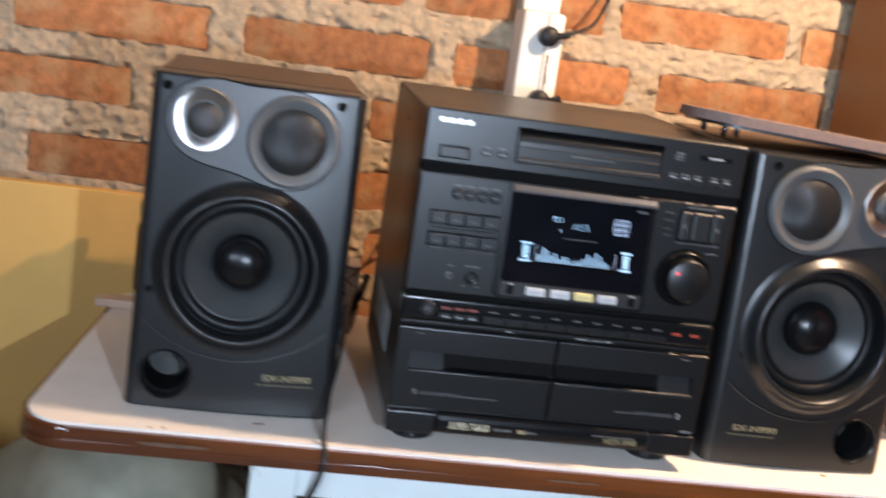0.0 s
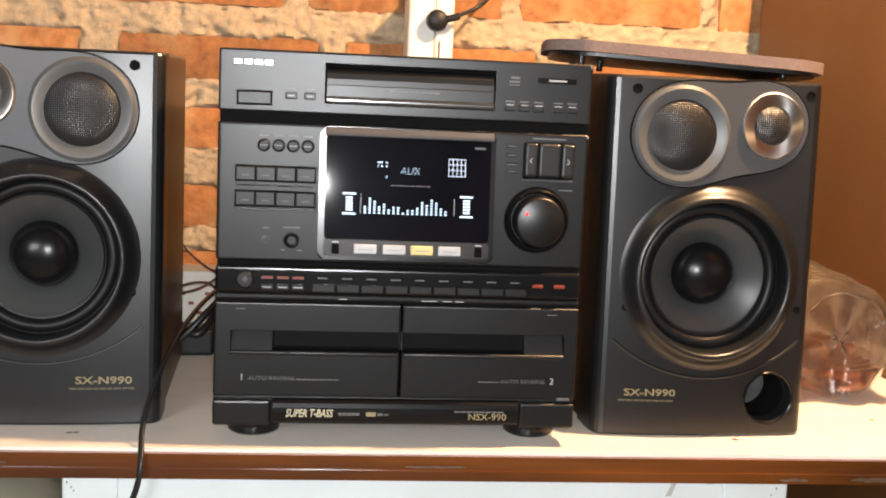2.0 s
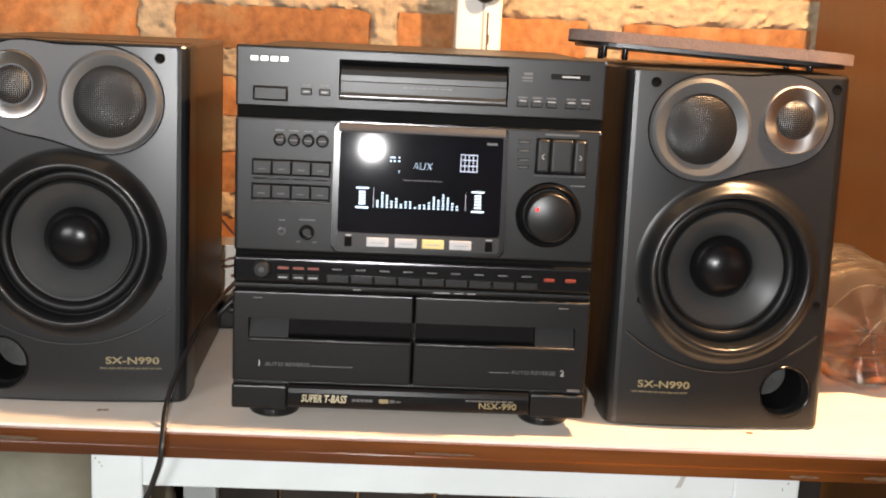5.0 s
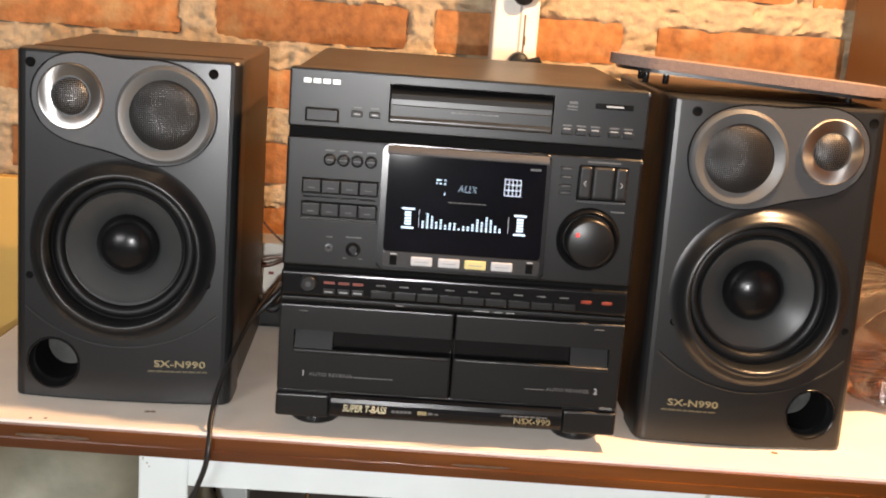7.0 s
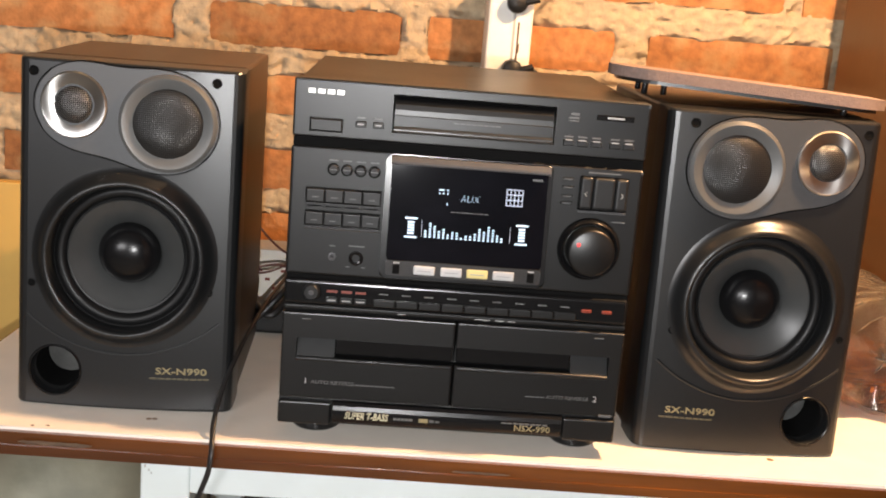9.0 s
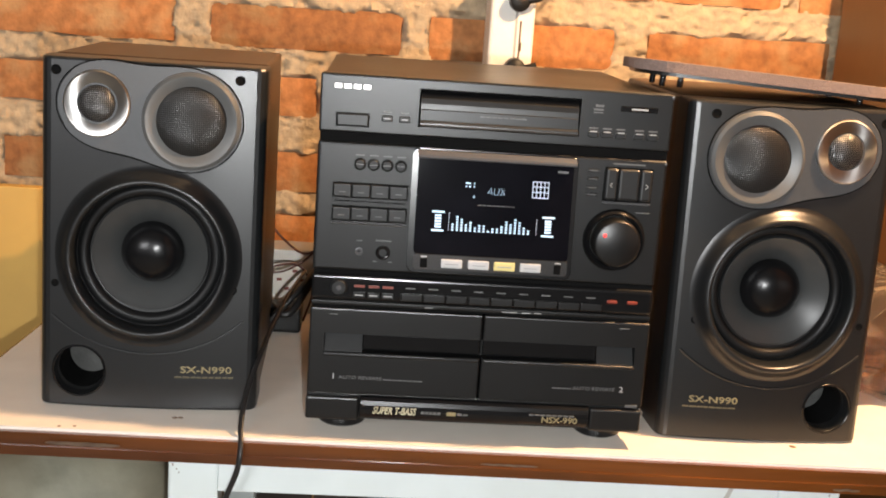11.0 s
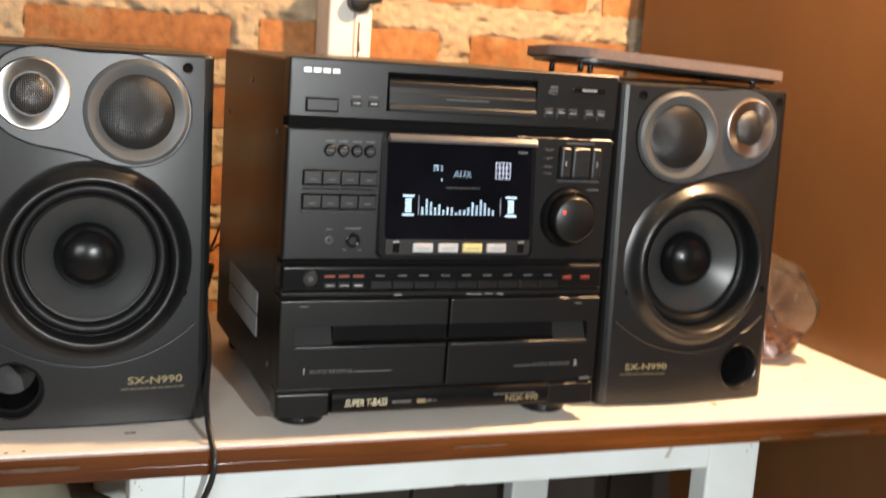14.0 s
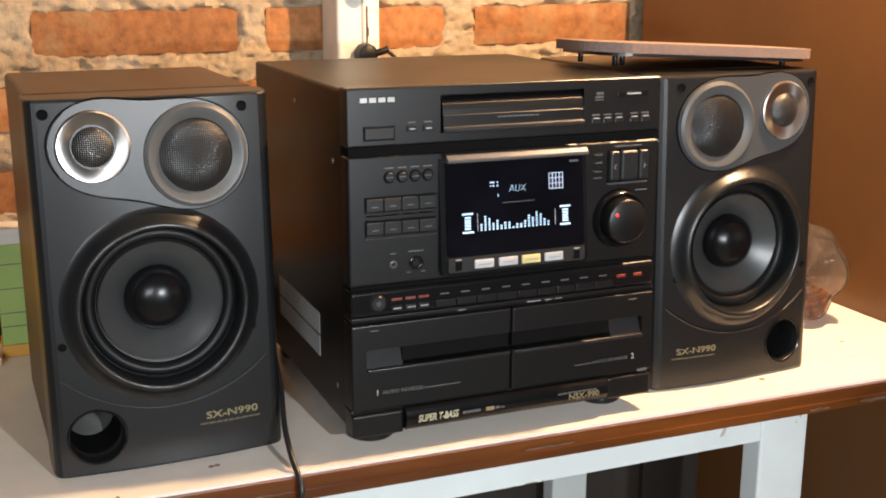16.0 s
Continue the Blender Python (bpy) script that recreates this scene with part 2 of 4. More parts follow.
def lathe(profile, centre, seg=48, bm=None, axis="y"):
    """Turn (radius, along) pairs round an axis; along grows away from the viewer for y."""
    bm = bm or bmesh.new()
    cx, cy, cz = centre
    rings = []
    for r, a in profile:
        ring = []
        for i in range(seg if r > 1e-6 else 1):
            t = 2 * math.pi * i / seg
            u, v = r * math.cos(t), r * math.sin(t)
            ring.append(bm.verts.new((cx + u, cy + a, cz + v) if axis == "y" else
                                     (cx + u, cy + v, cz + a) if axis == "z" else (cx + a, cy + u, cz + v)))
        rings.append(ring)
    for a, b in zip(rings, rings[1:]):
        for i in range(max(len(a), len(b))):
            j = (i + 1) % max(len(a), len(b))
            if len(a) == 1:
                bm.faces.new((a[0], b[j], b[i]))
            elif len(b) == 1:
                bm.faces.new((a[i], a[j], b[0]))
            else:
                bm.faces.new((a[i], a[j], b[j], b[i]))
    return bm


def slab(outline, y0, y1, bevel=0.0, bm=None, seg=2):
    """An outline of (x, z) pairs, given thickness along y."""
    bm = bm or bmesh.new()
    front = [bm.verts.new((x, y0, z)) for x, z in outline]
    back = [bm.verts.new((x, y1, z)) for x, z in outline]
    f = bm.faces.new(front)
    bm.faces.new(back[::-1])
    n = len(outline)
    for i in range(n):
        bm.faces.new((front[i], back[i], back[(i + 1) % n], front[(i + 1) % n]))
    if bevel:
        bmesh.ops.bevel(bm, geom=list(f.edges), offset=bevel, segments=seg, affect="EDGES", profile=0.5)
    return bm


def plan(outline, z0, z1, bevel=0.0, seg=3):
    """An outline of (x, y) pairs, given height."""
    bm = bmesh.new()
    low = [bm.verts.new((x, y, z0)) for x, y in outline]
    top = [bm.verts.new((x, y, z1)) for x, y in outline]
    bm.faces.new(low[::-1])
    f = bm.faces.new(top)
    n = len(outline)
    for i in range(n):
        bm.faces.new((low[i], low[(i + 1) % n], top[(i + 1) % n], top[i]))
    if bevel:
        bmesh.ops.bevel(bm, geom=list(f.edges), offset=bevel, segments=seg, affect="EDGES", profile=0.5)
    return bm


def round_rect(x0, x1, z0, z1, r, n=6):
    out = []
    for cx, cz, a0 in ((x1 - r, z1 - r, 0), (x0 + r, z1 - r, 90), (x0 + r, z0 + r, 180), (x1 - r, z0 + r, 270)):
        for i in range(n + 1):
            a = radians(a0 + 90 * i / n)
            out.append((cx + r * math.cos(a), cz + r * math.sin(a)))
    return out


def smooth_path(points, steps=10):
    """Catmull-Rom through the points."""
    p = [Vector(q) for q in points]
    p = [2 * p[0] - p[1]] + p + [2 * p[-1] - p[-2]]
    out = []
    for i in range(1, len(p) - 2):
        for k in range(steps):
            t = k / steps
            out.append(0.5 * (2 * p[i] + (p[i + 1] - p[i - 1]) * t + (2 * p[i - 1] - 5 * p[i] + 4 * p[i + 1] - p[i + 2]) * t * t
                              + (3 * p[i] - p[i - 1] - 3 * p[i + 1] + p[i + 2]) * t ** 3))
    return out + [p[-2]]


def tube(points, radius, bm=None, sides=10, steps=10, flat=1.0):
    bm = bm or bmesh.new()
    path = smooth_path(points, steps)
    rings = []
    side = Vector((0.3, 0.9, 0.1))
    for i, q in enumerate(path):
        d = (path[min(i + 1, len(path) - 1)] - path[max(i - 1, 0)]).normalized()
        side = (side - side.dot(d) * d).normalized()
        up = d.cross(side)
        rings.append([bm.verts.new(q + radius * (math.cos(2 * math.pi * k / sides) * side * flat + math.sin(2 * math.pi * k / sides) * up))
                      for k in range(sides)])
    for a, b in zip(rings, rings[1:]):
        for k in range(sides):
            bm.faces.new((a[k], a[(k + 1) % sides], b[(k + 1) % sides], b[k]))
    bm.faces.new(rings[0][::-1])
    bm.faces.new(rings[-1])
    return bm


def lettering(name, words, x, y, z, height, mat, parent, width=None, slant=0.0, label="", bold=0.0, thick=0.0003):
    """Words that face -y, from the left end of their base line."""
    cu = bpy.data.curves.new(name, "FONT")
    cu.body, cu.size, cu.extrude, cu.shear, cu.offset, cu.resolution_u = words, 1.0, 0.02, slant, bold, 3
    tmp = bpy.data.objects.new(name, cu)
    scene.collection.objects.link(tmp)
    me = bpy.data.meshes.new_from_object(tmp.evaluated_get(bpy.context.evaluated_depsgraph_get()))
    bpy.data.objects.remove(tmp)
    xs = [v.co.x for v in me.vertices]
    ys = [v.co.y for v in me.vertices]
    x0, x1, y0, y1 = min(xs), max(xs), min(ys), max(ys)
    sx = width / (x1 - x0) if width else height / (y1 - y0)
    sz = height / (y1 - y0)
    for v in me.vertices:
        cx, cy, cz = v.co
        v.co = (x + (cx - x0) * sx, y - (cz / 0.02) * thick, z + (cy - y0) * sz)
    me.name = name
    me.materials.clear()
    me.materials.append(mat)
    ob = new(name, me)
    ob.parent = parent
    return tagged(ob, label)


def bars(spans, y, bm=None, thick=0.0005):
    """Small flat bars (x0, x1, z0, z1) for print too small to read."""
    bm = bm or bmesh.new()
    for x0, x1, z0, z1 in spans:
        box(x0, x1, y - thick, y + thick, z0, z1, bm=bm)
    return bm


def cut(ob, cutters):
    """Take the cutters out of ob's mesh for good."""
    for c in cutters:
        mod = ob.modifiers.new("cut", "BOOLEAN")
        mod.operation, mod.solver, mod.object = "DIFFERENCE", "EXACT", c
    bpy.context.view_layer.update()
    me = bpy.data.meshes.new_from_object(ob.evaluated_get(bpy.context.evaluated_depsgraph_get()))
    ob.modifiers.clear()
    old = ob.data
    ob.data = me
    bpy.data.meshes.remove(old)
    for c in cutters:
        bpy.data.objects.remove(c)
    me.polygons.foreach_set("use_smooth", [True] * len(me.polygons))
    me.set_sharp_from_angle(angle=radians(8))


TOP = 0.765      # the table's top
WALL = 2.07      # the face of the brick wall

# the room ------------------------------------------------------------------


def structure(name, bm, mat, label, parent=None):
    return tagged(done(name, bm, mat, parent, 0), label, "", "", "structure")


structure("floor", box(-2.6, 3.0, -2.3, 2.3, -0.1, 0), CONCRETE, "bare grey concrete floor of the room")
# unseen ceiling and side walls, added to close the room
structure("ceiling", box(-2.6, 3.0, -2.3, 2.3, 2.6, 2.7), DIM, "unseen dark ceiling added to close the room")
structure("wall_west", box(-2.7, -2.6, -2.3, 2.3, 0, 2.6), DIM, "unseen dark side wall added to close the room")
structure("wall_east", box(3.0, 3.1, -2.3, 2.3, 0, 2.6), DIM, "unseen dark side wall added to close the room")
# unseen rear wall, its opening added to let the fill lamp through
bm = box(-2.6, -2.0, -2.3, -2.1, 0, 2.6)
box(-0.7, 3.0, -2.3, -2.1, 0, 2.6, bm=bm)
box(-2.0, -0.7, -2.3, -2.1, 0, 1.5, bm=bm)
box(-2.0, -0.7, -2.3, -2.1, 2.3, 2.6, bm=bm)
structure("wall_south", bm, DIM, "unseen dark rear wall with an opening added for the fill")

# brown board partition at the table's end, a hand's width short of the bricks
bm = box(1.018, 1.045, 0.2, 2.0, 0.0, 2.3, 0.003)
part_wall = structure("partition", bm, BROWN, "brown varnished board partition beside the table")

# the brick wall: rough mortar bed, bricks set in it ---------------------------
COURSES = [
    (1.362, 1.432, [(-0.30, 0.02), (0.07, 0.40), (0.45, 0.76), (0.80, 1.12)]),
    (1.237, 1.304, [(-0.50, -0.165), (-0.124, 0.221), (0.263, 0.425), (0.47, 0.592), (0.622, 0.945), (0.978, 1.28)]),
    (1.113, 1.185, [(-0.44, -0.110), (-0.047, 0.283), (0.332, 0.655), (0.718, 1.045), (1.09, 1.4)]),
    (0.997, 1.064, [(-0.58, -0.236), (-0.19, 0.14), (0.19, 0.52), (0.56, 0.89), (0.93, 1.26)]),
    (0.862, 0.932, [(-0.40, -0.07), (-0.02, 0.31), (0.36, 0.68), (0.73, 1.05), (1.09, 1.4)]),
    (0.741, 0.818, [(-0.55, -0.22), (-0.17, 0.16), (0.21, 0.53), (0.58, 0.91), (0.95, 1.27)]),
    (0.615, 0.69, [(-0.42, -0.08), (-0.03, 0.3), (0.35, 0.67), (0.72, 1.04)]),
]


def brick_field(x, z):
    """Distance to the nearest brick's face, negative inside."""
    best = 9.0
    x += 0.009
    for z0, z1, spans in COURSES:
        dz = max(z0 - z, z - z1)
        if dz > 0.08:
            continue
        for x0, x1 in spans:
            qx, qz = max(x0 - x, x - x1) + 0.014, dz + 0.014
            d = math.hypot(max(qx, 0), max(qz, 0)) + min(max(qx, qz), 0) - 0.014
            best = min(best, d)
    return best


def mortar_bed():
    """The wall's face: mortar swells in the joints and lies back under the bricks."""
    bm = bmesh.new()
    nx, nz = 500, 210
    x0, x1, z0, z1 = -0.75, 1.30, 0.60, 1.46
    rows = []
    for j in range(nz + 1):
        z = z0 + (z1 - z0) * j / nz
        row = []
        for i in range(nx + 1):
            x = x0 + (x1 - x0) * i / nx
            p = Vector((x, 0, z))
            wob = 0.009 * noise.noise(p * 30) + 0.005 * noise.noise(p * 85)
            d = brick_field(x, z) + wob
            swell = min(1, max(0, (d + 0.006) / 0.010))
            rough = 0.005 * noise.noise(p * 20 + Vector((3, 1, 7))) + 0.0052 * noise.noise(Vector((x * 50, 0, z * 75))) + 0.0046 * noise.noise(p * 140)
            pit = max(0, noise.noise(Vector((x * 36, 2, z * 60))) - 0.30) * 0.035
            y = WALL + 0.016 * (1 - swell) - swell * (rough - pit + 0.003) + 0.003
            edge = min(1, min(i, nx - i, j, nz - j) / 4)
            row.append(bm.verts.new((x, y * edge + (WALL + 0.02) * (1 - edge), z)))
        rows.append(row)
    for a, b in zip(rows, rows[1:]):
        for i in range(nx):
            bm.faces.new((a[i], a[i + 1], b[i + 1], b[i]))
    # the plain rest of the wall, round the bed
    for bx in ((-2.6, x0, 0, 2.6), (x1, 3.0, 0, 2.6), (x0, x1, 0, z0), (x0, x1, z1, 2.6)):
        box(bx[0], bx[1], WALL + 0.02, WALL + 0.2, bx[2], bx[3], bm=bm)
    return bm


wall = done("wall_north", mortar_bed(), MORTAR, None, 60)
tagged(wall, "old wall of orange bricks in thick sandy mortar", "", "", "structure")


def brick_mesh(x0, x1, z0, z1, seed):
    """A hand-made brick: worn corners, uneven face."""
    bm = box(x0, x1, WALL - 0.001, WALL + 0.05, z0, z1)
    bmesh.ops.subdivide_edges(bm, edges=[e for e in bm.edges if abs(e.verts[0].co.x - e.verts[1].co.x) > 0.01], cuts=7, use_grid_fill=True)
    bmesh.ops.subdivide_edges(bm, edges=[e for e in bm.edges if abs(e.verts[0].co.z - e.verts[1].co.z) > 0.01], cuts=2, use_grid_fill=True)
    for v in bm.verts:
        p = v.co * 21 + Vector((seed * 3.1, 0, seed))
        corner = (v.co.x - x0 < 0.002 or x1 - v.co.x < 0.002)
        rim = corner or v.co.z - z0 < 0.002 or z1 - v.co.z < 0.002
        v.co.x += 0.004 * noise.noise(p) * (1.6 if corner else 1)
        v.co.z += 0.0035 * noise.noise(p + Vector((5, 5, 5))) * (1 if rim else 0.3)
        if v.co.y < WALL + 0.01:
            v.co.y += 0.0025 * noise.noise(p * 2.2) + (0.004 if rim else 0)
    return bm


# the white post on the wall, with the plug -----------------------------------
post = thing("wall_post", (0.453, 0, 0), "white painted wooden post against the brick wall", "post")
part("upper_board", box(-0.030, 0.037, 2.035, 2.062, 1.262, 2.3, 0.003), POST, post)
part("lower_box", box(-0.038, 0.037, 1.972, 2.062, 0.55, 1.262, 0.006, 3), POST, post)
part("groove", box(0.004, 0.008, 1.9712, 1.973, 0.56, 1.26), PLASTER, post)
part("crack", bars([(0.012, 0.015, 1.10, 1.19), (0.014, 0.017, 1.14, 1.155)], 1.9715), RUST, post)


def plug(place, roll):
    """A black moulded plug with its cord."""
    ob = thing("power_plug", place, "black moulded plug with its cord on the white post", "plug")
    bm = lathe([(0.0, -0.03), (0.010, -0.03), (0.0165, -0.026), (0.018, -0.012), (0.017, 0.0)], (0, 0, 0), 20)
    part("plug_body", bm, RUBBER, ob)
    part("cord_sleeve", tube([(0.006, -0.022, 0.0), (0.022, -0.026, 0.004), (0.034, -0.026, 0.008)], 0.006, flat=0.9), RUBBER, ob)
    return ob


p1 = plug((0.460, 1.971, 1.222), 0)
part("cord", tube([(0.03, -0.026, 0.007), (0.07, -0.02, 0.028), (0.10, 0.03, 0.062), (0.125, 0.07, 0.11), (0.16, 0.075, 0.20), (0.2, 0.07, 0.5)], 0.0032), CABLE, p1)
p2 = plug((0.460, 1.971, 1.112), 0)
part("cord", tube([(0.03, -0.026, 0.007), (0.05, -0.03, -0.012), (0.06, -0.05, -0.05), (0.05, -0.09, -0.12)], 0.0032), CABLE, p2)

# the table ---------------------------------------------------------------------
FRONT = 1.157


def table_outline(grow=0.0):
    x0, x1, yb = -0.213 - grow, 1.0155, 1.70 + grow
    pts = []
    r = 0.055 + grow
    for i in range(9):
        a = radians(180 + 90 * i / 8)
        pts.append((x0 + r + r * math.cos(a), FRONT + 0.004 - grow + r + r * math.sin(a)))
    for i in range(1, 13):
        t = i / 12
        x = x0 + r + (x1 - x0 - r) * t
        pts.append((x, FRONT + 0.004 - grow - 0.016 * t))
    pts.append((x1, yb))
    r = 0.03
    for i in range(5):
        a = radians(90 + 90 * i / 4)
        pts.append((x0 + 0.03 + r + r * math.cos(a), yb - r + r * math.sin(a)))
    return pts


table = thing("table", (0, 0, 0), "cream laminate table, varnished brown edge, white metal frame", "table")
part("tabletop", plan(table_outline(-0.004), 0.740, TOP, 0.0012), LAMINATE, table, "cream laminate top")
bm = plan(table_outline(0.002), 0.737, TOP - 0.0035, 0.005, 4)
edge = part("edge_band", bm, EDGE, table, "varnished red-brown moulded wooden edge")
part("edge_bead", plan(table_outline(0.004), 0.7375, 0.7475, 0.003), EDGE, table)
for x0, x1, z0, z1 in ((-0.085, -0.01, 0.750, 0.7555), (0.735, 0.765, 0.740, 0.744), (0.81, 0.89, 0.740, 0.746), (0.36, 0.42, 0.7505, 0.7535)):
    bm = bmesh.new()
    n = 14
    up, dn = [], []
    for i in range(n + 1):
        x = x0 + (x1 - x0) * i / n
        y = FRONT - 0.0005 - 0.016 * (x + 0.15) / 1.16
        e = 0.3 + 0.7 * math.sin(math.pi * i / n) ** 0.4
        k = noise.noise(Vector((x * 130, 3, 1)))
        mid = (z0 + z1) / 2
        up.append(bm.verts.new((x, y - 0.0010, mid + (z1 - z0) / 2 * e * (0.8 + 0.5 * k))))
        dn.append(bm.verts.new((x, y - 0.0010, mid - (z1 - z0) / 2 * e * (0.8 - 0.5 * k))))
    for i in range(n):
        bm.faces.new((up[i], up[i + 1], dn[i + 1], dn[i]))
    bmesh.ops.solidify(bm, geom=bm.faces[:], thickness=0.003)
    part("edge_chip", bm, CHIP, table, "bare chipped patch of the edge")


def frame_leg(x0, x1, y0, y1):
    return part("frame_leg", box(x0, x1, y0, y1, 0, 0.7365, 0.003), ENAMEL, table, "white enamelled square steel leg")


frame_leg(0.036, 0.088, 1.1705, 1.212)
frame_leg(0.688, 0.757, 1.1695, 1.204)
frame_leg(0.035, 0.083, 1.66, 1.695)
frame_leg(0.672, 0.736, 1.66, 1.695)
part("frame_rail", box(0.0880, 0.6880, 1.1700, 1.205, 0.7000, 0.7365, 0.001), ENAMEL, table)
part("frame_rail", box(0.0835, 0.6715, 1.665, 1.69, 0.703, 0.7365, 0.002), ENAMEL, table)
part("frame_rail", box(0.045, 0.08, 1.2125, 1.6595, 0.703, 0.7365, 0.002), ENAMEL, table)
part("frame_rail", box(0.715, 0.735, 1.2045, 1.6595, 0.703, 0.7365, 0.002), ENAMEL, table)
part("scratch", bars([(0.0405, 0.0415, 0.7265, 0.7290), (0.0445, 0.0455, 0.7225, 0.7240), (0.0470, 0.0477, 0.7185, 0.7205)], 1.1703), RUST, table)
part("scratch", bars([(0.744, 0.7450, 0.7230, 0.7250), (0.739, 0.7395, 0.716, 0.7185)], 1.1693), RUST, table)
part("scratch", slab([(0.628, 0.7150), (0.636, 0.7340), (0.641, 0.7345), (0.634, 0.7160)], 1.1696, 1.1699), PLASTER, table)
part("scratch", slab([(0.671, 0.7290), (0.680, 0.7310), (0.681, 0.7295), (0.673, 0.7275)], 1.1696, 1.1699), PLASTER, table)
part("scratch", bars([(0.372, 0.386, 0.7002, 0.7016), (0.392, 0.396, 0.7002, 0.7012), (0.355, 0.361, 0.7002, 0.7010)], 1.1699, thick=0.0003), RUST, table)
# dents and spots on the laminate
for x, y, s in ((0.036, 1.207, 0.003), (0.042, 1.208, 0.003), (0.71, 1.203, 0.004), (-0.06, 1.172, 0.002), (-0.075, 1.17, 0.002), (0.90, 1.28, 0.003)):
    part("stain", lathe([(0.0, 0.0007), (s, 0.0004), (s * 1.2, 0.0)], (x, y, TOP - 0.0003), 9, axis="z"), CHIP, table)

# the loudspeakers -----------------------------------------------------------------
SH, SW, SD = 0.372, 0.115, 0.285     # height, half width, depth


def bow(me_ob):
    """The baffle bulges a little and leans forward at its foot."""
    for v in me_ob.data.vertices:
        x, y, z = v.co
        if y < 0.045:
            v.co.y = y - 0.007 * (1 - (x / SW) ** 2) - 0.015 * (1 - z / SH)
    return me_ob


def peanut(m, tw, mid, r1, r2, k=0.085, n=72):
    """The outline round two circles with a soft waist."""
    (ax, az), (bx, bz) = tw, mid
    out = []
    cx, cz = (ax + bx) / 2, (az + bz) / 2
    for i in range(n):
        a = 2 * math.pi * i / n
        lo, hi = 0.0, 0.2
        for _ in range(30):
            r = (lo + hi) / 2
            x, z = cx + r * math.cos(a), cz + r * math.sin(a)
            d1, d2 = math.hypot(x - ax, z - az) - r1, math.hypot(x - bx, z - bz) - r2
            h = max(k - abs(d1 - d2), 0) / k
            d = min(d1, d2) - h * h * k / 4
            if d < 0:
                lo = r
            else:
                hi = r
        out.append((cx + lo * math.cos(a), cz + lo * math.sin(a)))
    return out


def loudspeaker(place, m, yaw, label):
    """m: -1 with the tweeter at -x, +1 mirrored."""
    ob = thing("loudspeaker", place, label, "loudspeaker", "pair of loudspeakers", yaw)
    cabinet = part("cabinet", box(-SW + 0.002, SW - 0.002, 0.046, SD, 0.0, SH, 0.004), VINYL, ob, "dark walnut vinyl cabinet")
    # baffle
    bm = bmesh.new()
    nx, nz = 16, 24
    box(-SW, SW, 0.0, 0.0455, 0.001, SH - 0.001, bm=bm)
    vertical = [e for e in bm.edges if abs(e.verts[0].co.z - e.verts[1].co.z) > 0.1 and e.verts[0].co.y < 0.01]
    bmesh.ops.bevel(bm, geom=vertical, offset=0.011, segments=4, affect="EDGES", profile=0.5)
    flat = [e for e in bm.edges if all(v.co.y < 0.012 for v in e.verts) and abs(e.verts[0].co.z - e.verts[1].co.z) < 1e-4]
    bmesh.ops.bevel(bm, geom=flat, offset=0.003, segments=2, affect="EDGES", profile=0.5)
    for i in range(1, nx):
        x = -SW + 0.012 + (2 * SW - 0.024) * i / nx
        bmesh.ops.bisect_plane(bm, geom=bm.verts[:] + bm.edges[:] + bm.faces[:], plane_co=(x, 0, 0), plane_no=(1, 0, 0))
    baffle = part("baffle", bm, BAFFLE, ob, "charcoal satin plastic front")
    wx, wz = 0.002 * m, 0.168
    px, pz = 0.073 * m, 0.041
    c1 = done("cutter", lathe([(0.0, -0.05), (0.084, -0.05), (0.084, 0.0), (0.079, 0.018), (0.079, 0.06), (0, 0.06)], (wx, 0, wz), 72), DARK)
    c2 = done("cutter", lathe([(0.0, -0.05), (0.036, -0.05), (0.0285, -0.002), (0.0265, 0.002), (0.025, 0.01), (0.025, 0.06), (0, 0.06)], (px, 0, pz), 40), DARK)
    bpy.context.view_layer.update()
    c3 = done("cutter", lathe([(0.0, 0.03), (0.024, 0.03), (0.024, 0.21), (0, 0.21)], (px, -0.007, pz), 32), DARK)
    for c in (c1, c2, c3):
        c.matrix_world = ob.matrix_world
    bpy.context.view_layer.update()
    cut(baffle, [c1, c2])
    cut(cabinet, [c3])
    bow(baffle)
    lean = -0.007 - 0.015 * (1 - wz / SH)
    # woofer, in a raised rounded bezel
    bow(part("woofer_bezel", lathe([(0.0985, 0.0004), (0.0960, -0.0004), (0.0935, -0.0016), (0.0912, -0.0034), (0.0890, -0.0058), (0.0868, -0.0086), (0.0848, -0.0112), (0.0828, -0.0130), (0.0808, -0.0136), (0.0790, -0.0128), (0.0777, -0.0105), (0.0770, -0.0060), (0.0766, 0.0010), (0.0764, 0.0150)], (wx, 0, wz), 96), BAFFLE, ob, "raised flared woofer bezel", 80))
    bow(part("surround", lathe([(0.0772, 0.0100), (0.0755, 0.0098), (0.0742, 0.0082), (0.0722, 0.0066), (0.0700, 0.0060), (0.0675, 0.0064), (0.0655, 0.0078), (0.0640, 0.0102), (0.0628, 0.0128), (0.0610, 0.0132), (0.0590, 0.0140)], (wx, 0, wz), 80), SURROUND, ob, "black rolled rubber surround"))
    cone = part("cone", lathe([(0.0608, 0.0118), (0.0602, 0.0110), (0.0594, 0.0116), (0.055, 0.0142), (0.048, 0.0186), (0.041, 0.0236), (0.035, 0.0286), (0.030, 0.034)], (wx, lean, wz), 72), CONE, ob, "dark grey paper cone")
    part("dust_cap", lathe([(0.0332, 0.0300), (0.0328, 0.0250), (0.0313, 0.0200), (0.0286, 0.0154), (0.0247, 0.0114), (0.0198, 0.0082), (0.0140, 0.0058), (0.0073, 0.0043), (0.0, 0.0038)], (wx, lean, wz), 56), CAP, cone, "black domed dust cap")
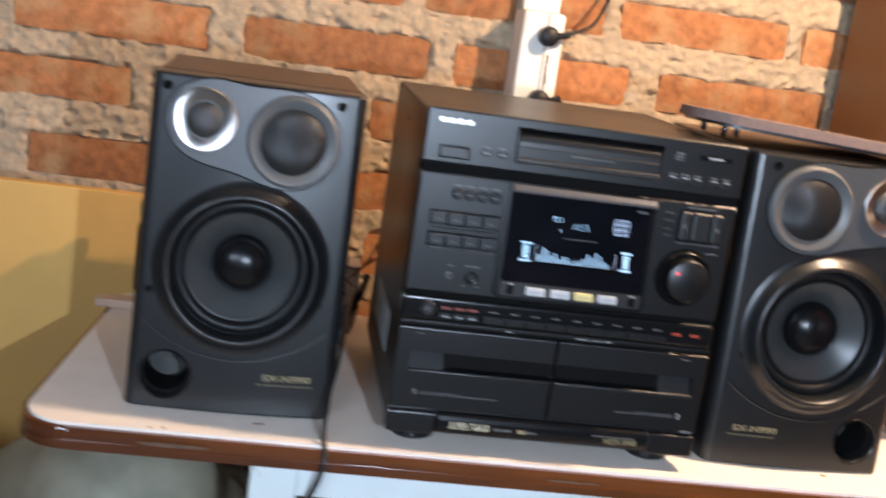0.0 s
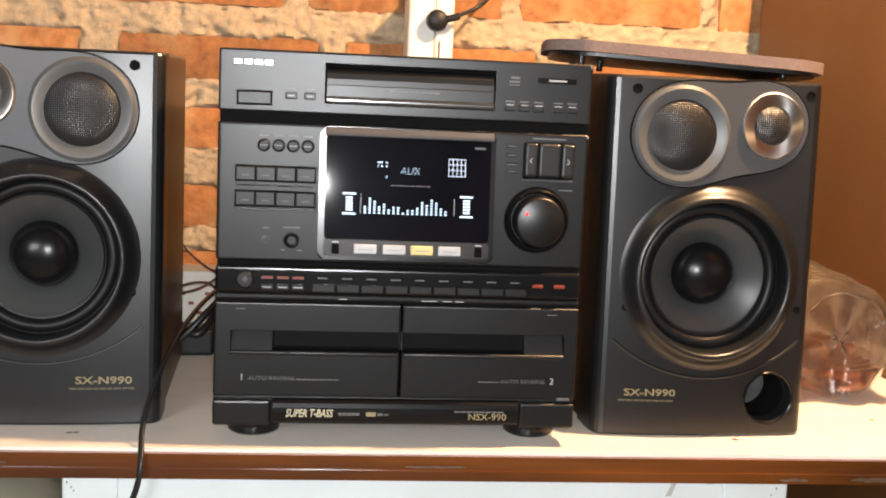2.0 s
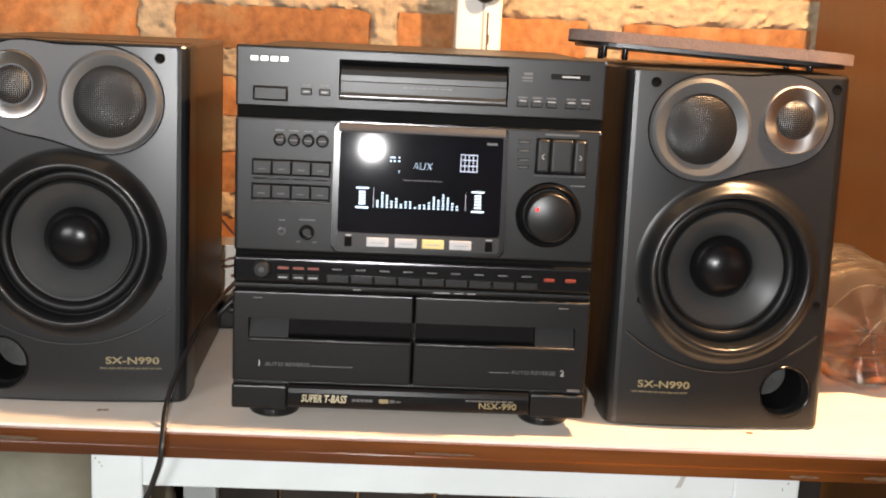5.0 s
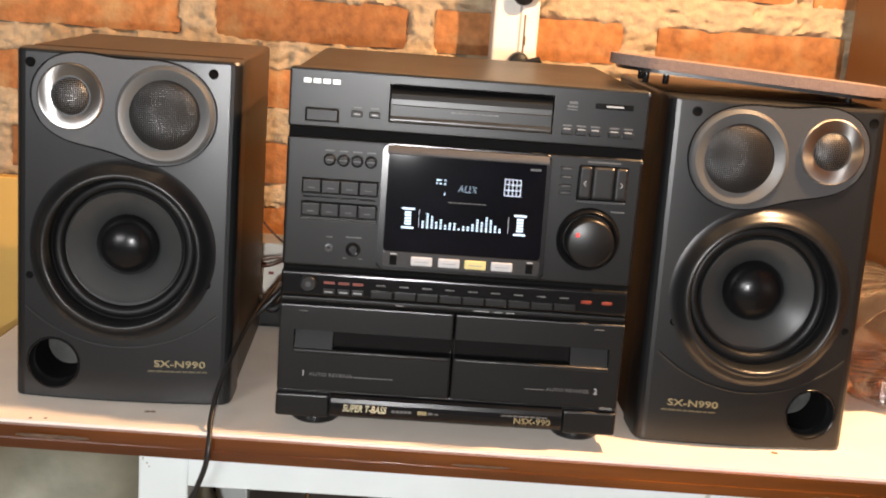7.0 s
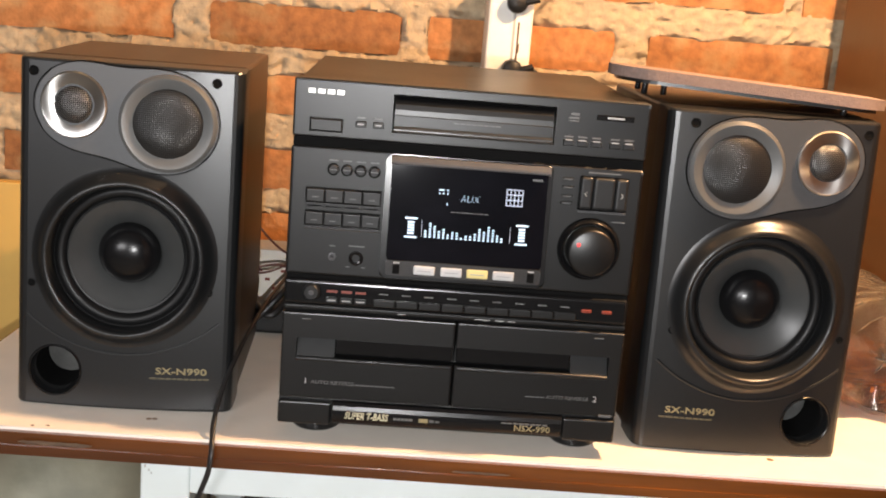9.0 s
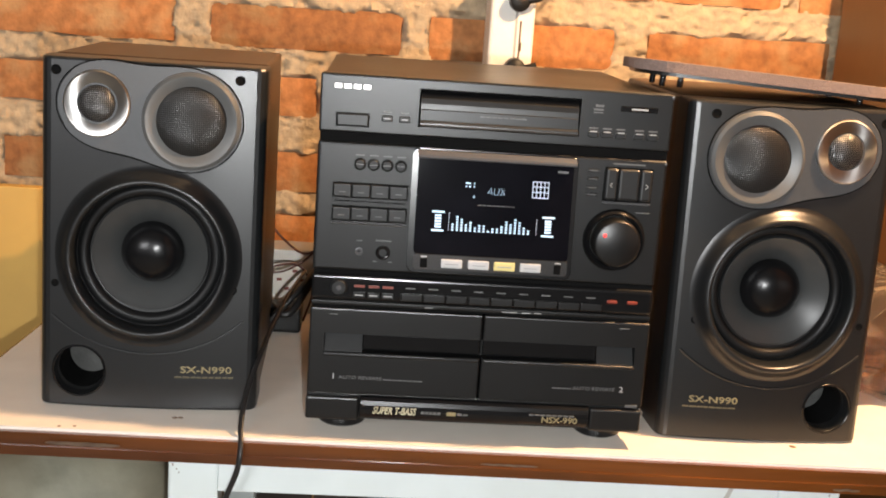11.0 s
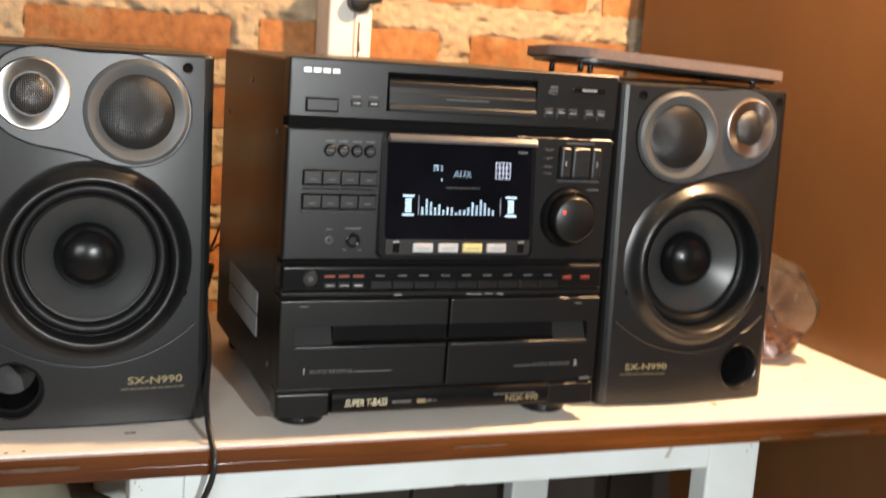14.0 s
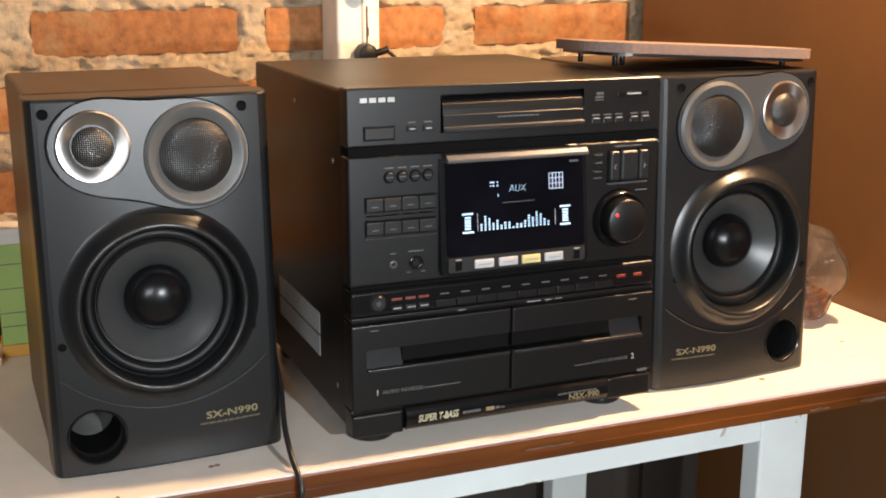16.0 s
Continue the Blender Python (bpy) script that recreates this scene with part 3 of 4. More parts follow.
    part("magnet_plate", lathe([(0.0, 0.044), (0.08, 0.044)], (wx, 0, wz), 40), DARK, ob)
    # smile-shaped crease below the woofer
    arc = [(wx + 0.151 * math.cos(radians(a)), 0.0004, wz + 0.046 + 0.151 * math.sin(radians(a))) for a in range(228, 314, 4)]
    bow(part("crease", tube(arc, 0.0016, steps=3, sides=8), BAFFLE, ob))
    # port
    port = part("port", lathe([(0.0255, 0.006), (0.0243, 0.010), (0.0238, 0.018), (0.0238, 0.056)], (px, -0.007, pz), 40), DARK, ob, "round bass port")
    part("wadding", lathe([(0.0238, 0.055), (0.018, 0.0535), (0.010, 0.054), (0.0, 0.0535)], (px, -0.007, pz), 24), FILLER, port, "grey wadding behind the port")
    arc = [(px + 0.0275 * math.cos(radians(a)), -0.0004, pz + 0.0275 * math.sin(radians(a))) for a in range(0, 361, 10)]
    bow(part("port_lip", tube(arc, 0.0014, steps=2, sides=8), GLOSS, port))
    # tweeter plate
    tw, mid = (0.057 * m, 0.326), (-0.039 * m, 0.313)
    bow(part("plate_groove", slab(peanut(m, tw, mid, 0.0425, 0.0535), -0.0006, 0.003), DARK, ob))
    plate = bow(part("tweeter_plate", slab(peanut(m, tw, mid, 0.041, 0.052), -0.0022, 0.004, 0.0012), PLATE, ob, "grey waisted tweeter plate"))
    bow(part("tweeter_ring", lathe([(0.0345, -0.0015), (0.0340, -0.0042), (0.0326, -0.0052), (0.0312, -0.0050), (0.0240, -0.0032), (0.0200, -0.0018), (0.0188, 0.002)], (tw[0], 0, tw[1]), 64), CHROME, plate, "polished metal tweeter ring"))
    bow(part("tweeter_dome", lathe([(0.0196, -0.0014), (0.0178, -0.0038), (0.0142, -0.0062), (0.0095, -0.0080), (0.0045, -0.0090), (0.0, -0.0093)], (tw[0], 0, tw[1]), 48), BRIGHTGRID, plate, "perforated metal tweeter dome"))
    bow(part("mid_ring", lathe([(0.0508, -0.0015), (0.0500, -0.0045), (0.0465, -0.0066), (0.0420, -0.0056), (0.0375, -0.0032), (0.0350, -0.0024)], (mid[0], 0, mid[1]), 64), PLATERIM, plate, "pewter midrange ring"))
    bow(part("mid_grille", lathe([(0.0364, -0.0024), (0.0335, -0.0042), (0.0255, -0.0072), (0.0150, -0.0093), (0.006, -0.0102), (0.0, -0.0105)], (mid[0], 0, mid[1]), 48), GRID, plate, "perforated black midrange grille"))
    # grille sockets
    for sx in (-0.093, 0.093):
        for sz in (0.3575, 0.135):
            r = 0.0052 if sz > 0.3 else 0.004
            s = part("grille_socket", lathe([(r, 0.001), (r, -0.0008), (r * 0.8, -0.0008), (r * 0.7, -0.0003), (0, -0.0002)], (sx + 0.006 * m, 0, sz), 20), DARK, ob)
            bow(s)
    # printed model name on the inner side
    x0 = 0.034 if m < 0 else -0.084
    bow(lettering("model_print", "SX-N990", x0, -0.0004, 0.043, 0.0075, GOLD, ob, 0.054, bold=0.012, label="gold printed model name"))
    spans = []
    x = x0 - 0.006
    while x < x0 + 0.052:
        w = random.uniform(0.003, 0.008)
        spans.append((x, x + w, 0.0375, 0.0392))
        x += w + 0.0014
    bow(part("small_print", bars(spans, -0.0004), DIMGOLD, ob))
    return ob


left_speaker = loudspeaker((0.003, 1.247, TOP), -1, 1.5, "charcoal three-way loudspeaker with grey tweeter plate, front bare, walnut sides")
right_speaker = loudspeaker((0.674, 1.232, TOP), 1, 1.5, "charcoal three-way loudspeaker carrying its loose cloth grille on top")


def grille():
    """The cloth front taken off, lying on its pegs."""
    ob = new("speaker_grille")
    ob.matrix_world = pose(0.664, 1.342, 1.1500, -2.0, 2.7, -8.0)
    tagged(ob, "brown cloth speaker grille lying face up on the loudspeaker", "grille")
    pts = round_rect(-0.151, 0.150, -0.085, 0.085, 0.055, 10)
    part("cloth", plan(pts, 0.001, 0.0125, 0.008, 5), CLOTH, ob, "brown-grey stretched cloth")
    part("grille_frame", plan(round_rect(-0.143, 0.142, -0.079, 0.079, 0.05, 10), -0.0030, 0.0008), BLACK, ob, "black plastic frame")
    for x, y in ((-0.112, -0.055), (-0.088, -0.02), (-0.112, 0.055), (0.10, -0.066), (0.10, 0.066)):
        h = 0.0150 if x < 0 else 0.009
        part("peg", lathe([(0.0, -h), (0.003, -h), (0.0036, -h + 0.002), (0.0036, -0.0030)], (x, y, 0), 12, axis="z"), GLOSS, ob)
    return ob


grille()

# the stereo ------------------------------------------------------------------------
UX, UY = 0.352, 1.178


def stereo():
    ob = thing("stereo_system", (UX, UY, TOP), "black mini stereo with lit display and twin cassette decks", "stereo")
    ob.scale.x = 0.99
    bpy.context.view_layer.update()
    P = lambda name, bm, mat, label="", parent=ob: part(name, bm, mat, parent, label)
    # casing
    P("case", box(-0.1765, 0.1765, 0.022, 0.375, 0.0225, 0.3745, 0.003), STEEL, "black painted sheet steel case")
    # disc section, with its drawer
    face = P("disc_fascia", box(-0.178, 0.178, -0.001, 0.0225, 0.3195, 0.3772, 0.0022, 3), BLACK)
    c = done("cutter", box(-0.0795, 0.0835, -0.02, 0.013, 0.3295, 0.3675), DARK)
    c.matrix_world = ob.matrix_world
    bpy.context.view_layer.update()
    cut(face, [c])
    P("drawer_well", box(-0.0795, 0.0835, 0.0122, 0.0132, 0.3295, 0.3675), DARK, parent=face)
    bm = bmesh.new()
    prof = [(0.0115, 0.3315), (-0.0035, 0.3315), (-0.0040, 0.3330), (-0.0040, 0.3470), (-0.0030, 0.3478), (-0.0026, 0.3530), (-0.0012, 0.3580), (0.0014, 0.3616), (0.0050, 0.3640), (0.0115, 0.3646)]
    ra = [bm.verts.new((-0.0775, yy, zz)) for yy, zz in prof]
    rb = [bm.verts.new((0.0815, yy, zz)) for yy, zz in prof]
    for i in range(len(prof)):
        k = (i + 1) % len(prof)
        bm.faces.new((ra[i], rb[i], rb[k], ra[k]))
    bm.faces.new(ra)
    bm.faces.new(rb[::-1])
    drawer = P("disc_drawer", bm, BLACK, "glossy black disc drawer with a sloping top", face)
    lip = [(-0.0075 + 0.0032 * (1 - math.cos(radians(a))), 0.3335 + 0.0034 * math.sin(radians(a))) for a in range(-90, 91, 20)]
    bm = bmesh.new()
    ra = [bm.verts.new((-0.0775, yy, zz)) for yy, zz in lip]
    rb = [bm.verts.new((0.0815, yy, zz)) for yy, zz in lip]
    for i in range(len(lip)):
        k = (i + 1) % len(lip)
        bm.faces.new((ra[i], rb[i], rb[k], ra[k]))
    bm.faces.new(ra)
    bm.faces.new(rb[::-1])
    P("drawer_lip", bm, STRIP, parent=drawer)
    P("drawer_print", bars([(-0.018 + 0.006 * i, -0.013 + 0.006 * i, 0.3430, 0.3442) for i in range(8)], -0.0041), FAINT, parent=drawer)
    P("case_line", box(-0.1765, 0.1765, 0.0, 0.021, 0.3105, 0.3195), DARK)
    # maker's badge, as plain blocks
    b = bars([(-0.164 + 0.0095 * i, -0.1570 + 0.0095 * i, 0.3630, 0.3674) for i in range(4)], -0.0013)
    P("badge", b, BADGE, "pale metal maker's badge", face)
    P("power_button", box(-0.1605, -0.1290, -0.0035, 0.004, 0.3265, 0.3385, 0.0012), KEY, "wide power button", face)
    P("button_gap", box(-0.1615, -0.1280, -0.0013, 0.002, 0.3255, 0.3395), DARK, parent=face)
    for x in (-0.1105, -0.0930):
        P("button", box(x - 0.0055, x + 0.0055, -0.0032, 0.004, 0.3325, 0.3388, 0.0012), KEY, parent=face)
        P("button_mark", bars([(x - 0.004, x + 0.004, 0.3412, 0.3426)], -0.0012), FAINT, parent=face)
        P("button_mark", bars([(x - 0.003, x + 0.003, 0.3352, 0.3362)], -0.0034), PRINT, parent=face)
    for x in (0.098, 0.112, 0.126, 0.145, 0.159):
        P("button", box(x - 0.0055, x + 0.0055, -0.0030, 0.004, 0.3300, 0.3360, 0.0012), KEY, parent=face)
        P("button_mark", bars([(x - 0.0045, x + 0.0045, 0.3385, 0.3400)], -0.0012), FAINT, parent=face)
        P("button_mark", bars([(x - 0.0035, x + 0.0035, 0.3356, 0.3366)], -0.0030), PRINT, parent=face)
    P("disc_mark", bars([(0.0965, 0.1065, 0.3545, 0.3555), (0.0965, 0.1065, 0.3570, 0.3590), (0.098, 0.1065, 0.3605, 0.3630)], -0.0013), FAINT, parent=face)
    P("info_bar", box(0.124, 0.162, -0.0018, 0.001, 0.3575, 0.3630, 0.0005), GLOSS, parent=face)
    P("info_print", bars([(0.135, 0.152, 0.3595, 0.3612)], -0.0020), PRINT, parent=face)
    # lighter grey block built in as the corner's highlight
    P("corner_glint", box(0.1755, 0.1778, -0.0015, 0.001, 0.3725, 0.3765, 0.0006), LIP, parent=face)

    # amplifier section
    amp = P("amplifier_fascia", box(-0.178, 0.178, -0.002, 0.0225, 0.1790, 0.3105, 0.0032, 3), BLACK)
    for i in range(4):
        x = -0.135 + 0.0137 * i
        P("round_button", lathe([(0.0, -0.0042), (0.0042, -0.0042), (0.005, -0.0034), (0.005, 0.0)], (x, 0, 0.289), 20), RUBBER, parent=amp)
        P("button_well", lathe([(0.0051, -0.0024), (0.0063, -0.0021), (0.0063, 0.0)], (x, 0, 0.289), 24), DARK, parent=amp)
        P("button_mark", bars([(x - 0.0035, x + 0.0035, 0.2885, 0.2894)], -0.0044), LIP, parent=amp)
        P("button_mark", bars([(x - 0.0045, x + 0.0045, 0.2975, 0.2988)], -0.0022), FAINT, parent=amp)
    for z0, z1 in ((0.2555, 0.2690), (0.2320, 0.2455)):
        P("key_well", box(-0.1615, -0.0850, -0.0026, 0.0, z0 - 0.0012, z1 + 0.0012), DARK, parent=amp)
        for i in range(4):
            x = -0.1607 + 0.0189 * i
            P("tuner_key", box(x, x + 0.0186, -0.0062, 0.0, z0, z1, 0.0014, 3), KEY, "dark grey tuner key", amp)
            P("key_mark", bars([(x + 0.006, x + 0.0125, z0 + 0.0048, z0 + 0.0058)], -0.0063), FAINT, parent=amp)
            P("key_mark", bars([(x + 0.001, x + 0.0165, 0.2505, 0.2516)], -0.0023), FAINT, parent=amp)
    P("key_lip", box(-0.1615, -0.0850, -0.0052, 0.0, 0.2278, 0.2300, 0.0007), STRIP, "thin bright lip under the tuner keys", amp)
    P("phones_jack", lathe([(0.0075, -0.0015), (0.0075, -0.0042), (0.0060, -0.0050), (0.0040, -0.0042), (0.0036, 0.006), (0, 0.006)], (-0.1070, 0, 0.2000), 28), GLOSS, "headphone socket", amp)
    P("mic_jack", lathe([(0.0040, -0.0015), (0.0040, -0.0036), (0.0028, -0.0040), (0.0019, -0.0032), (0.0018, 0.006), (0, 0.006)], (-0.1315, 0, 0.2000), 24), LIP, "small microphone socket", amp)
    for span in ((-0.1345, -0.1285, 0.2105, 0.2117), (-0.115, -0.099, 0.2115, 0.2127), (-0.117, -0.113, 0.1898, 0.1908), (-0.101, -0.097, 0.1898, 0.1908)):
        P("socket_mark", bars([span], -0.0022), FAINT, parent=amp)
    # display module
    disp = P("display_module", slab(round_rect(-0.0825, 0.0865, 0.1845, 0.3092, 0.006), -0.0095, 0.0, 0.0015, seg=3), GLOSS, "black gloss display module", amp)
    rim = bmesh.new()
    prof = [(-0.0105, 0.3006), (-0.0122, 0.3010), (-0.0126, 0.3022), (-0.0118, 0.3042), (-0.0085, 0.3078), (-0.0065, 0.3086), (-0.004, 0.3006)]
    ra = [rim.verts.new((-0.0775, yy, zz)) for yy, zz in prof]
    rb = [rim.verts.new((0.0825, yy, zz)) for yy, zz in prof]
    for i in range(len(prof)):
        j = (i + 1) % len(prof)
        rim.faces.new((ra[i], rb[i], rb[j], ra[j]))
    rim.faces.new(ra)
    rim.faces.new(rb[::-1])
    rim_part = P("top_rim", rim, LIP, "sloping rim over the display", disp)
    P("display_window", slab(round_rect(-0.0765, 0.0815, 0.2045, 0.3005, 0.003), -0.0108, -0.008, 0.0006), SMOKE, "smoked display window", disp)
    strip = P("key_strip", slab(round_rect(-0.0765, 0.0815, 0.1885, 0.2040, 0.002), -0.0125, -0.008, 0.0012), STRIP, "dark mirror strip of lit keys", disp)
    for x, mat, lab in ((-0.037, WHITEKEY, "white lit key"), (-0.0095, WHITEKEY, "white lit key"), (0.017, YELLOWKEY, "yellow lit key"), (0.0437, WHITEKEY, "white lit key")):
        P("lit_key", box(x - 0.0107, x + 0.0107, -0.0145, -0.011, 0.1912, 0.2000, 0.0010), mat, lab, strip)
        P("key_print", bars([(x - 0.007, x + 0.007, 0.1949, 0.1958)], -0.0146), SILVER, parent=strip)
    for x in (-0.0655, 0.0715):
        P("small_key", box(x - 0.0035, x + 0.0035, -0.0135, -0.011, 0.1905, 0.2000, 0.0006), DARK, parent=strip)
        P("key_print", bars([(x - 0.003, x + 0.003, 0.2012, 0.2022)], -0.0127), PRINT, parent=strip)
    # lit signs in the window
    y = -0.0109
    spans = []
    heights = [3, 6, 5, 3, 4, 2, 3, 3, 1, 2, 2, 3, 5, 4, 6, 5, 3, 2]
    for i, h in enumerate(heights):
        x = -0.0395 + 0.00455 * i
        for k in range(h):
            spans.append((x, x + 0.0021, 0.2290 + 0.0026 * k, 0.2306 + 0.0026 * k))
    P("level_meter", bars(spans, y), VFD, "glowing white level meter", disp)
    for cx in (-0.0535, 0.0590):
        sp = [(cx - 0.0062, cx + 0.0062, 0.2462, 0.2480), (cx - 0.0062, cx + 0.0062, 0.2275, 0.2293)]
        for k in range(5):
            sp.append((cx - 0.0032, cx + 0.0032, 0.2312 + 0.0028 * k, 0.2331 + 0.0028 * k))
        P("side_meter", bars(sp, y), VFD, parent=disp)
    P("meter_line", bars([(-0.0426, -0.0423, 0.2290, 0.2470)], y), VFDDIM, parent=disp)
    P("meter_line", bars([(0.0470, 0.0473, 0.2290, 0.2450)], y), VFDDIM, parent=disp)
    sp = [(0.0405 + 0.0040 * i, 0.0412 + 0.0040 * i, 0.2660, 0.2825) for i in range(5)] + [(0.0405, 0.0572, z, z + 0.0007) for z in (0.2660, 0.2715, 0.2770, 0.2820)]
    P("grid_sign", bars(sp, y), VFDDIM, parent=disp)
    lettering("source_sign", "AUX", -0.0055, y, 0.2665, 0.0066, VFD, disp, 0.0190, slant=0.15, bold=-0.032, label="glowing AUX sign")
    sp = [(-0.0275, -0.0225, 0.2765, 0.2778), (-0.0275, -0.0262, 0.2730, 0.2745), (-0.0240, -0.0225, 0.2730, 0.2745), (-0.0195, -0.0180, 0.2765, 0.2778), (-0.0195, -0.0180, 0.2730, 0.2745), (-0.0190, -0.0182, 0.2625, 0.2650)]
    P("small_sign", bars(sp, y), VFD, parent=disp)
    P("print_line", bars([(-0.014 + 0.0048 * i, -0.0102 + 0.0048 * i, 0.2555, 0.2562) for i in range(8)], y), FAINT, parent=disp)
    P("oval_print", bars([(0.0655, 0.0760, 0.2925, 0.2945)], y), FAINT, parent=disp)
    # the window leans back, under the rim and over the strip
    bolder = [rim_part, strip, *strip.children]
    for o in [disp, *disp.children, *strip.children]:
        for v in o.data.vertices:
            if v.co.y < -0.005:
                v.co.y -= 0.004
                if o not in bolder:
                    v.co.y += 0.104 * max(0.0, v.co.z - 0.2045)
    # right-hand controls
    P("rocker_well", slab(round_rect(0.1135, 0.1640, 0.2660, 0.3015, 0.002), -0.0026, 0.0), DARK, parent=amp)
    for x0, x1 in ((0.1145, 0.1275), (0.1281, 0.1500), (0.1506, 0.1632)):
        P("rocker_key", box(x0, x1, -0.0075, 0.0, 0.2680, 0.3005, 0.0030, 3), KEY, "grey rocker key", amp)
    P("rocker_lip", box(0.1140, 0.1636, -0.0040, 0.0, 0.2640, 0.2662, 0.0008), LIP, parent=amp)
    mk = bmesh.new()
    for x, s in ((0.1205, -1), (0.1572, 1)):
        tube([(x - s * 0.0012, -0.0078, 0.2862), (x + s * 0.0010, -0.0078, 0.2838), (x - s * 0.0012, -0.0078, 0.2814)], 0.00035, mk, 5, 4)
    P("arrow_marks", mk, PRINT, parent=amp)
    P("button_mark", bars([(0.122, 0.155, 0.3042, 0.3056)], -0.0023), FAINT, parent=amp)
    P("button_mark", bars([(0.150, 0.164, 0.2555, 0.2566)], -0.0023), FAINT, parent=amp)
    for z in (0.297, 0.2885, 0.2795, 0.2725):
        P("side_button", box(0.0960, 0.1080, -0.0036, 0.0, z - 0.0016, z + 0.0016, 0.0006), BLACK, parent=amp)
        P("button_mark", bars([(0.098, 0.106, z - 0.0004, z + 0.0004)], -0.0038), FAINT, parent=amp)
    knob = P("volume_knob", lathe([(0.0, -0.0225), (0.0215, -0.0225), (0.0232, -0.0215), (0.0240, -0.0195), (0.0245, -0.006), (0.0245, 0.0)], (0.130, 0, 0.2265), 64), BLACK, "black volume knob", amp)
    P("knob_collar", lathe([(0.0252, -0.003), (0.0265, -0.0085), (0.0288, -0.0098), (0.0310, -0.0072), (0.0325, -0.0018)], (0.130, 0, 0.2265), 64), GLOSS, "gloss knob collar", amp)
    P("knob_light", lathe([(0.0, -0.0230), (0.0015, -0.0229), (0.0022, -0.0224)], (0.1163, 0, 0.2345), 16), LED, "red light on the knob", knob)
    # highlight on this corner too, built as a grey block
    P("corner_glint", box(0.1752, 0.1775, -0.0028, 0.0, 0.3060, 0.3085, 0.0006), LIP, parent=amp)

    # narrow strip of small keys
    P("strip_gap", box(-0.1765, 0.1765, 0.0, 0.021, 0.1405, 0.179), DARK)
    st = P("key_bar", box(-0.1780, 0.1780, -0.0045, 0.0222, 0.1485, 0.1755, 0.0040, 4), GLOSS, "gloss strip of small keys")
    P("strip_lip", box(-0.1775, 0.1775, -0.0035, 0.02, 0.1430, 0.1478, 0.0015), BLACK, parent=st)
    P("jog_dial", lathe([(0.0, -0.0095), (0.0068, -0.0095), (0.0085, -0.0080), (0.0095, -0.004)], (-0.1500, 0, 0.1625), 32), KEY, "small round dial", st)
    P("dial_mark", lathe([(0.0, -0.0102), (0.0025, -0.0100), (0.003, -0.0092)], (-0.1500, 0, 0.1625), 16), LIP, parent=st)
    for i, (x, w) in enumerate(((-0.129, 0.012), (-0.114, 0.012), (-0.0995, 0.012))):
        P("strip_key", box(x - w / 2, x + w / 2, -0.0065, 0, 0.1525, 0.1580, 0.0008), KEY, parent=st)
        P("key_mark", bars([(x - 0.0042, x + 0.0042, 0.1548, 0.1558)], -0.0067), PRINT, parent=st)
        P("red_print", bars([(x - 0.0055, x + 0.0055, 0.1630, 0.1655)], -0.0046), REDPRINT, parent=st)
    for i in range(9):
        x = -0.075 + 0.0235 * i
        P("strip_key", box(x - 0.0113, x + 0.0113, -0.0068, 0, 0.1510, 0.1590, 0.0012), BLACK, parent=st)
        P("key_mark", bars([(x - 0.006, x + 0.0035, 0.1640, 0.1652)], -0.0046), FAINT, parent=st)
    for x in (0.1345, 0.1560):
        P("red_key", box(x - 0.0055, x + 0.0055, -0.0062, 0, 0.1600, 0.1635, 0.0010), REDLIT, "red lit key", st)
    P("strip_print", bars([(0.020, 0.036, 0.1442, 0.1450), (0.041, 0.050, 0.1442, 0.1450), (0.054, 0.062, 0.1442, 0.1450), (-0.06, -0.052, 0.1442, 0.1450)], -0.0037), PRINT, parent=st)
    # cassette decks
    for s, name in ((-1, "cassette_door"), (1, "cassette_door")):
        x0, x1 = (-0.178, 0.0012) if s < 0 else (0.0026, 0.178)
        door = P(name, box(x0, x1, -0.0050, 0.0225, 0.0480, 0.1403, 0.0022, 3), BLACK, "black cassette deck door")
        c = done("cutter", box(-0.1625 if s < 0 else -0.03, 0.03 if s < 0 else 0.1645, -0.03, 0.0075, 0.0935, 0.1135, 0.0015), DARK)
        c.matrix_world = ob.matrix_world
        bpy.context.view_layer.update()
        cut(door, [c])
        a0, a1 = (-0.1625, 0.0) if s < 0 else (0.004, 0.1645)
        P("slot_back", box(a0, a1, 0.0068, 0.0078, 0.0935, 0.1135), DARK, parent=door)
        w0, w1 = (-0.122, 0.0) if s < 0 else (0.004, 0.124)
        P("deck_window", box(w0, w1, -0.0012, 0.0065, 0.0965, 0.1132, 0.0012), GLOSS, "smoked cassette window", door)
        f0, f1 = (-0.1618, -0.1228) if s < 0 else (0.1248, 0.1638)
        bm = bmesh.new()
        v = [bm.verts.new(q) for q in ((f0, -0.0045, 0.0937), (f1, -0.0045, 0.0937), (f1, 0.006, 0.1125), (f0, 0.006, 0.1125), (f0, 0.0068, 0.0937), (f1, 0.0068, 0.0937))]
        for idx in ((0, 1, 2, 3), (0, 4, 5, 1), (1, 5, 2), (0, 3, 4), (3, 2, 5, 4)):
            bm.faces.new([v[i] for i in idx])
        P("finger_rest", bm, KEY, parent=door)
        P("slot_lip", box(a0, a1, -0.0085, -0.004, 0.0895, 0.0938, 0.0018, 3), KEY, parent=door)
        if s < 0:
            lettering("deck_number", "1", -0.1515, -0.0052, 0.0640, 0.0062, PRINT, door)
            lettering("deck_print", "AUTO REVERSE", -0.1455, -0.0052, 0.0645, 0.0038, FAINT, door, 0.0450)
            P("deck_small_print", bars([(-0.099 + 0.0052 * i, -0.0945 + 0.0052 * i, 0.0650, 0.0660) for i in range(8)], -0.0052), FAINT, parent=door)
